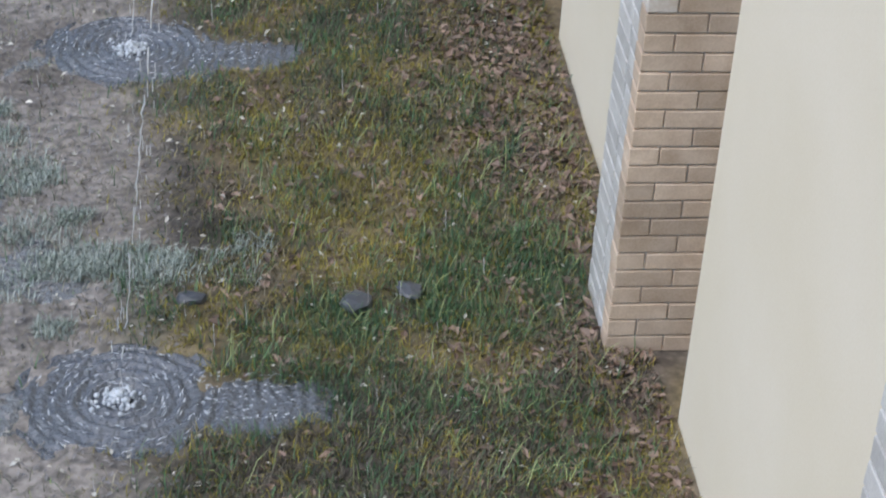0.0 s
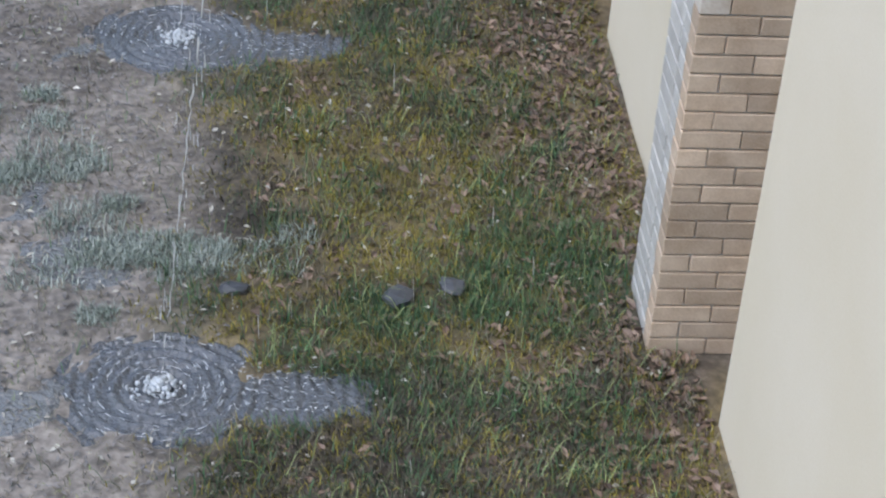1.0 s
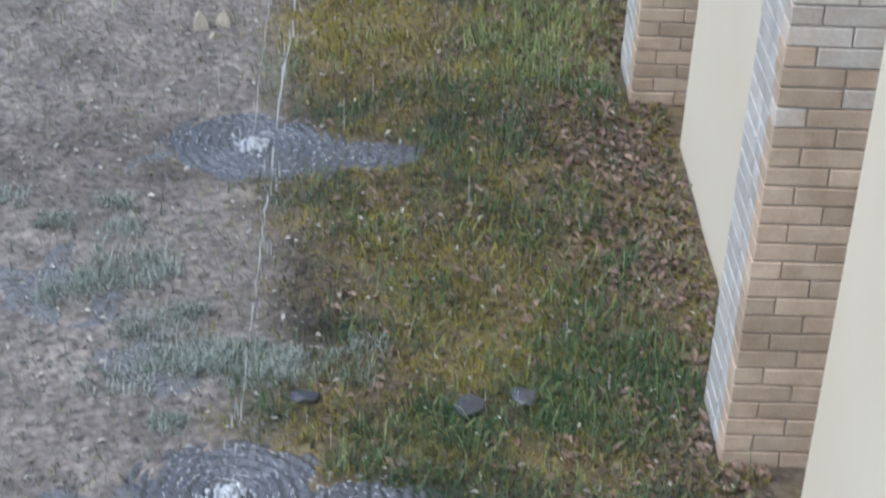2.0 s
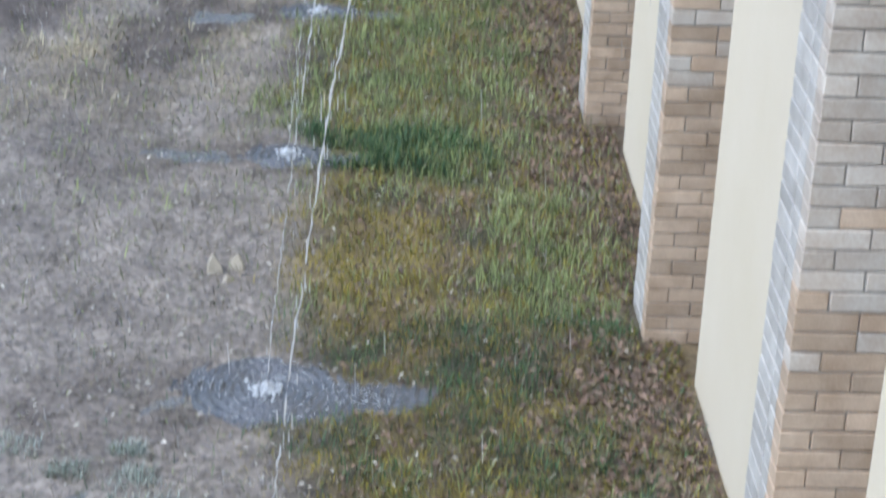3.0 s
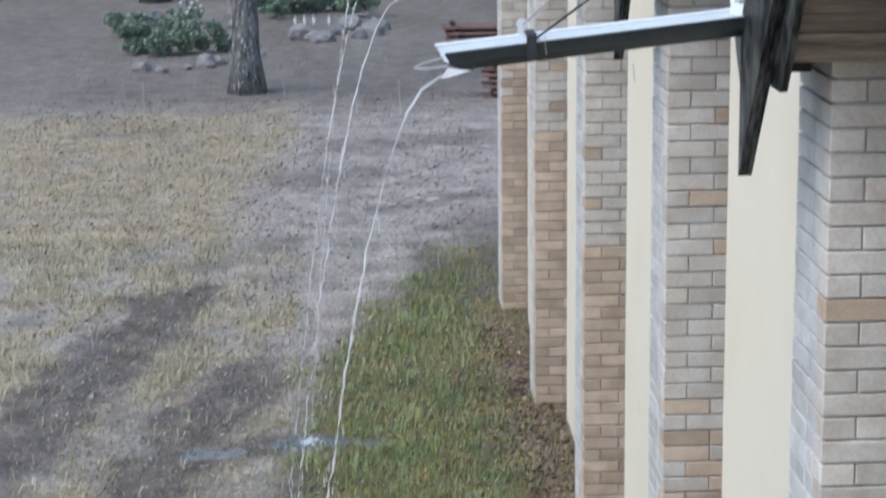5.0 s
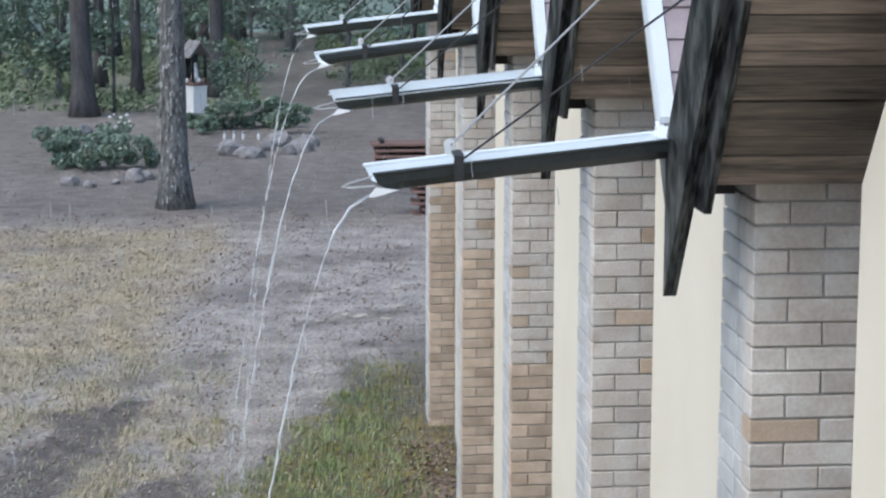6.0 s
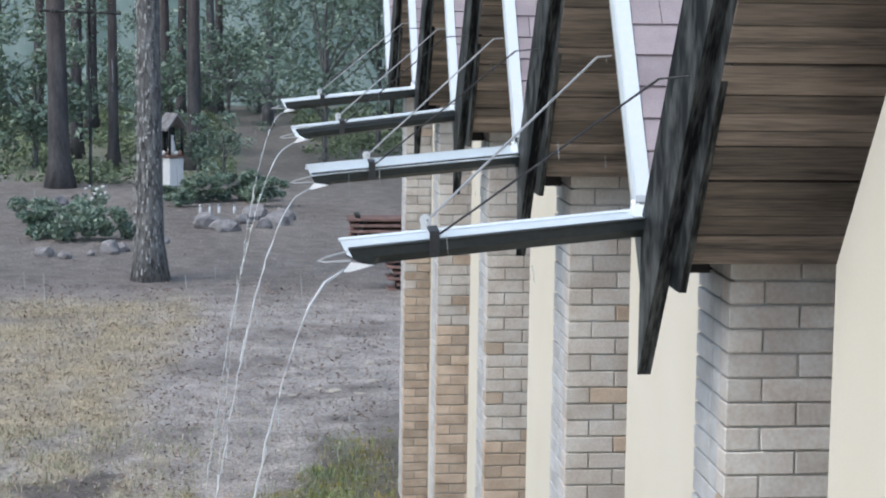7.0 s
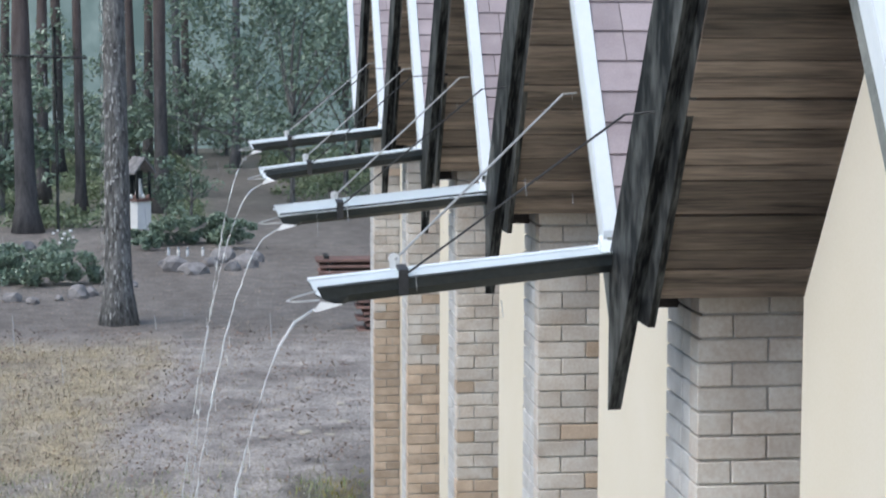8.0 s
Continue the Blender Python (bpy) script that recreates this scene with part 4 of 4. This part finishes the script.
def blades(name, label, count, region, weight, length, width, lay_flat, mat_, seed):
    """Bent blades of three triangles each, kept where weight(cover) allows."""
    rs = np.random.RandomState(seed)
    x0, x1, y0, y1 = region
    x, y = rs.uniform(x0, x1, count), rs.uniform(y0, y1, count)
    c = cover_at(x, y)
    clump = np.array([0.5 + 0.9 * noise.noise(Vector((a * 5, b * 5, seed))) for a, b in zip(x, y)])
    keep = (rs.uniform(0, 1, count) < weight(c) * np.clip(clump + 0.25, 0.1, 1.2)) & ~in_puddle(x, y)
    for n in range(-1, 5):
        keep &= ~((x > -0.02) & (y > pier_y(n) - 0.01) & (y < pier_y(n) + PIER_D))
    keep &= x < 0.21
    x, y = x[keep], y[keep]
    n = len(x)
    z = height_np(x, y)
    a = rs.uniform(0, 2 * np.pi, n)
    L = length * rs.uniform(0.5, 1.5, n)
    t = np.clip(rs.normal(lay_flat, 0.3, n), 0.1, 1.5)
    dx, dy = np.cos(a), np.sin(a)
    px, py = -dy * width / 2 * rs.uniform(0.6, 1.4, n), dx * width / 2 * rs.uniform(0.6, 1.4, n)
    h1, r1 = L * 0.55 * np.cos(t * 0.6), L * 0.55 * np.sin(t * 0.6)
    h2, r2 = h1 + L * 0.45 * np.cos(t * 1.25), r1 + L * 0.45 * np.sin(t * 1.25)
    z = z - 0.004
    v = np.stack([np.stack([x - px, y - py, z], 1), np.stack([x + px, y + py, z], 1),
                  np.stack([x + dx * r1 + px * 0.8, y + dy * r1 + py * 0.8, z + h1], 1), np.stack([x + dx * r1 - px * 0.8, y + dy * r1 - py * 0.8, z + h1], 1),
                  np.stack([x + dx * r2, y + dy * r2, z + np.maximum(h2, 0.004)], 1)], 1).reshape(-1, 3)
    k = np.arange(n)[:, None] * 5
    quads, tris = (k + np.array([0, 1, 2, 3])).tolist(), (k + np.array([3, 2, 4])).tolist()
    me = bpy.data.meshes.new(name)
    me.from_pydata(v.tolist(), [], quads + tris)
    me.materials.append(mat_)
    return tagged(new(name, me), label, "grass", kind="stuff")


def litter(name, label, count, region, weight, size, mat_, seed):
    """Curled fallen leaves lying on the ground."""
    rs = np.random.RandomState(seed)
    x0, x1, y0, y1 = region
    x, y = rs.uniform(x0, x1, count), rs.uniform(y0, y1, count)
    c = cover_at(x, y)
    keep = (rs.uniform(0, 1, count) < weight(x, y, c)) & ~in_puddle(x, y)
    for n in range(-1, 5):
        keep &= ~((x > -0.02) & (y > pier_y(n) - 0.01) & (y < pier_y(n) + PIER_D))
    x, y = x[keep], y[keep]
    n = len(x)
    z = height_np(x, y) + rs.uniform(0.004, 0.02, n)
    a = rs.uniform(0, 6.28, n)
    s = size * rs.uniform(0.5, 1.5, n)
    tx, ty = rs.normal(0, 0.35, n), rs.normal(0, 0.35, n)
    out = []
    for u, w, q in ((-1, 0, 0.0), (0, -0.45, 0.25), (1, 0, 0.0), (0, 0.45, 0.25)):
        lx, ly = s * u, s * w
        out.append(np.stack([x + lx * np.cos(a) - ly * np.sin(a), y + lx * np.sin(a) + ly * np.cos(a), z + s * q + lx * tx + ly * ty], 1))
    v = np.stack(out, 1).reshape(-1, 3)
    k = np.arange(n)[:, None] * 4
    me = bpy.data.meshes.new(name)
    me.from_pydata(v.tolist(), [], (k + np.array([0, 1, 2])).tolist() + (k + np.array([0, 2, 3])).tolist())
    me.materials.append(mat_)
    return tagged(new(name, me), label, "leaf litter", kind="stuff")


GRASS = material("green_grass", (0.032, 0.085, 0.04), (0.10, 0.19, 0.08), 0.5, 2.0, 14, 0, island=0.45)
MOSS = material("yellow_green_grass", (0.15, 0.135, 0.02), (0.37, 0.305, 0.055), 0.6, 2.0, 14, 0, island=0.4)
STRAW = material("dead_straw", (0.10, 0.09, 0.06), (0.33, 0.295, 0.22), 0.6, 2.0, 14, 0, island=0.45)
DEADLEAF = material("fallen_brown_leaves", (0.085, 0.05, 0.038), (0.33, 0.235, 0.18), 0.55, 3.0, 20, 0, island=0.5)
PALELEAF = material("pale_wet_leaves", (0.42, 0.40, 0.34), (0.60, 0.58, 0.52), 0.3, 3.0, 20, 0, island=0.3)
# splashed blades with the water's whitish sheen put into their colour
WETGRASS = material("wet_sheen_grass", (0.22, 0.27, 0.22), (0.45, 0.49, 0.45), 0.25, 4.0, 14, 0, island=0.4)
LIGHTGRASS = material("light_green_grass", (0.13, 0.19, 0.07), (0.36, 0.42, 0.18), 0.5, 1.1, 14, 0, island=0.4)
FLOORLITTER = material("trodden_needles", (0.22, 0.175, 0.14), (0.46, 0.385, 0.32), 0.6, 1.0, 14, 0, island=0.3)
PALESTRAW = material("bleached_straw", (0.34, 0.29, 0.20), (0.56, 0.49, 0.36), 0.6, 1.0, 14, 0, island=0.35)
GAP_DARK = material("dark_gap_blades", (0.035, 0.03, 0.02), (0.14, 0.118, 0.08), 0.6, 2.0, 14, 0, island=0.4)
FIELDGRASS = material("yellowing_grass", (0.30, 0.275, 0.18), (0.52, 0.475, 0.34), 0.55, 1.5, 14, 0, island=0.4)
NEAR, MID, FAR = (-3.3, 0.2, 5.6, 10.6), (-3.8, 0.2, 10.6, 17.0), (-4.5, 0.2, 17.0, 26.5)
for reg, f, sz in ((NEAR, 1.0, 1.0), (MID, 0.75, 1.25), (FAR, 0.75, 1.35)):
    blades("grass", "short wet green grass in tufts", int(72000 * f), reg, lambda c: 0.08 * (1 - c[:, 2]) + 0.95 * c[:, 0], 0.08 * sz, 0.005 * sz, 0.7, GRASS if sz == 1.0 else LIGHTGRASS, int(reg[2] * 10))
    blades("moss_grass", "short yellowish grass and moss", int((85000 if sz == 1.0 else 60000) * f), (max(reg[0], -2.3), *reg[1:]), lambda c: 0.10 * (1 - c[:, 2]) + 0.9 * c[:, 1], 0.045 * sz, 0.005 * sz, 0.9, MOSS, int(reg[2] * 10) + 1)
    blades("straw", "flattened dead grass stalks", int(34000 * f), reg, lambda c: 0.10 + 0.40 * (1 - c[:, 2]) * (1 - 0.6 * c[:, 0]), 0.075 * sz, 0.004 * sz, 1.25, STRAW, int(reg[2] * 10) + 2)
blades("far_straw", "sparse straw-coloured grass on the open ground", 60000, (-8, -1, 18, 35), lambda c: (0.75 * c[:, 1] + 0.05) * (1 - 0.9 * c[:, 3]), 0.08, 0.010, 1.0, PALESTRAW, 77)
# near-black blades, added so that the gaps between the grass look dark
blades("thatch", "dark flat blades added to darken the gaps in the turf", 100000, (-2.0, 0.18, 5.6, 12.5), lambda c: (0.10 + 0.7 * c[:, 3]) * (1 - c[:, 2]), 0.06, 0.006, 1.3, GAP_DARK, 83)
blades("fine_grass", "fine dense wet green grass", 50000, NEAR, lambda c: 0.9 * c[:, 0], 0.07, 0.0035, 0.9, GRASS, 85)
rd = random.Random(29)
for k in range(12):
    cx, cy, r = rd.gauss(-1.25, 0.34), rd.gauss(13.2, 0.24), rd.uniform(0.10, 0.24)
    blades("dark_grass", "dark green grass tuft near the splashing water", 420, (cx - r * 1.2, cx + r * 1.2, cy - r, cy + r), lambda c: 0.35 + 0.4 * c[:, 0], 0.11, 0.007, 0.8, GRASS, 870 + k)
blades("field_sprouts", "thin green sprouts on the open ground", 16000, (-7, -1.9, 12, 24.5), lambda c: 0.4 * (1 - 0.8 * c[:, 3]), 0.08, 0.007, 0.9, LIGHTGRASS, 89)
blades("field_tufts", "ragged tufts of yellowing grass on the open ground", 60000, (-7, -1.9, 12, 24.5), lambda c: 0.9 * np.clip(c[:, 1] - 0.12, 0, 1) * (1 - 0.9 * c[:, 3]), 0.10, 0.009, 0.85, FIELDGRASS, 79)
rw = random.Random(44)
tufts = [(-2.0, 7.5)] * 12 + [(-2.45, 7.9)] * 8 + [(-2.85, 8.3)] * 7 + [(-3.0, 9.1)] * 4
for k, (cx, cy) in enumerate(tufts):
    cx, cy, r = cx + rw.gauss(0, 0.22), cy + rw.gauss(0, 0.2), rw.uniform(0.06, 0.16)
    blades("wet_grass", "splashed grass tuft beside the puddle, its wet sheen coloured pale", 420, (cx - r * 1.3, cx + r * 1.3, cy - r, cy + r), lambda c: 0.8 + 0 * c[:, 0], 0.06, 0.005, 0.9, WETGRASS, 500 + k)
blades("long_grass", "long thin arching grass stalks", 6000, (-1.7, 0.15, 5.6, 9.2), lambda c: 0.12 + 0.5 * c[:, 0], 0.15, 0.004, 1.1, LIGHTGRASS, 560)
blades("mud_straw", "fine trampled straw pressed into the mud", 60000, (-4.4, -1.6, 5.6, 17), lambda c: 0.55 * c[:, 2] * (1 - 0.6 * c[:, 3]), 0.045, 0.004, 1.35, STRAW, 530)
blades("mud_sprouts", "sparse short sprouts on the muddy ground", 16000, (-4.4, -1.6, 5.6, 17), lambda c: 0.4 * c[:, 2], 0.04, 0.004, 0.9, LIGHTGRASS, 531)
litter("fallen_leaves", "brown leaf litter gathered along the wall", 46000, (-2.6, 0.2, 5.6, 20), lambda x, y, c: np.clip((x + 0.85) / 0.6, 0.16, 1) * (x > -1.75) * 0.95 * (1 - 0.85 * c[:, 0]), 0.026, DEADLEAF, 5)
litter("pale_leaves", "small pale leaves and petals scattered over the ground", 8000, (-4.5, 0.2, 5.6, 24), lambda x, y, c: 0.5 + 0 * x, 0.016, PALELEAF, 6)
litter("grit", "small pebbles and bark crumbs on the bare soil", 40000, (-4.5, -1.2, 5.6, 20), lambda x, y, c: 0.75 * c[:, 2], 0.014, STONE, 7)

litter("bark_crumbs", "dark bark crumbs and dead leaves on the trodden path", 9000, (-7, 0.6, 20, 37), lambda x, y, c: np.clip(0.55 + 0.45 * np.sin(x * 3.1 + 2 * np.sin(y * 0.9)) * np.sin(y * 1.7), 0.1, 1) * c[:, 2], 0.028, DEADLEAF, 8)
litter("forest_litter", "brown needles and bark crumbs on the trodden ground", 24000, (-8, 2.5, 25, 52), lambda x, y, c: 0.6 + 0 * x, 0.02, FLOORLITTER, 9)

# single stones lying in the grass
rock(-1.08, 7.27, 0.095, 91, 0.012, 0.35, SLATE, "flat dark slate stone lying in the grass", "loose stones")
rock(-0.83, 7.38, 0.07, 92, 0.005, 0.3, SLATE, "flat dark slate stone lying in the grass", "loose stones")
rock(-1.82, 7.33, 0.06, 95, 0.01, 0.4, SLATE, "small dark stone beside the puddle", "loose stones")
for i, (x, y, w, h, a) in enumerate(((-2.53, 11.16, 0.055, 0.12, 0.3), (-2.40, 11.22, 0.06, 0.10, -0.4), (-2.44, 11.05, 0.05, 0.04, 0.9))):
    bm = bmesh.new()
    prism(bm, [(-w, -0.03), (w, -0.03), (w * 0.75, h * 0.55), (w * 0.1, h), (-w * 0.7, h * 0.4)], -0.018, 0.018)
    bmesh.ops.bevel(bm, geom=bm.edges[:], offset=0.006, segments=1, affect="EDGES")
    bm.transform(Matrix.Rotation(radians(90) + a, 4, "Z") @ Matrix.Rotation(0.35, 4, "Y"))
    ob = mesh_ob("broken_stone", bm, CREAMSTONE)
    ob.location = (x, y, 0.0)
    tagged(ob, "cream broken stone shard standing in bare soil", "stone", "stone shards")
for i, (x, y, r) in enumerate(((-0.43, 26.85, 0.2), (-0.62, 27.0, 0.14), (0.16, 27.6, 0.16), (-0.25, 27.3, 0.11), (-0.1, 26.7, 0.12), (0.2, 29.0, 0.12), (-1.0, 26.6, 0.1), (-0.75, 28.6, 0.12), (-2.6, 25.2, 0.1), (-0.35, 30.4, 0.12))):
    rock(x, y, r * 0.6, 120 + i, -0.02, 0.2, CREAMSTONE, "flat pale stone trodden into the ground", "path stones")

# falling rain
rr = np.random.RandomState(12)
vs, fs = [], []
for k in range(420):
    d = rr.uniform(3.5, 16)
    x, y, z = -1.7 + rr.uniform(-0.24, 0.18) * d, d, rr.uniform(0.2, 5.2)
    L, w = rr.uniform(0.03, 0.09), rr.uniform(0.0006, 0.0013)
    n0 = len(vs)
    for ax, ay in ((w, 0), (-w * 0.5, w * 0.87), (-w * 0.5, -w * 0.87)):
        vs += [(x + ax, y + ay, z), (x + ax + 0.004, y + ay, z - L)]
    fs += [(n0, n0 + 1, n0 + 3, n0 + 2), (n0 + 2, n0 + 3, n0 + 5, n0 + 4), (n0 + 4, n0 + 5, n0 + 1, n0)]
me = bpy.data.meshes.new("raindrops")
me.from_pydata(vs, [], fs)
me.materials.append(WATER)
tagged(new("raindrops", me), "thin falling raindrops in the air", "rain", kind="stuff")
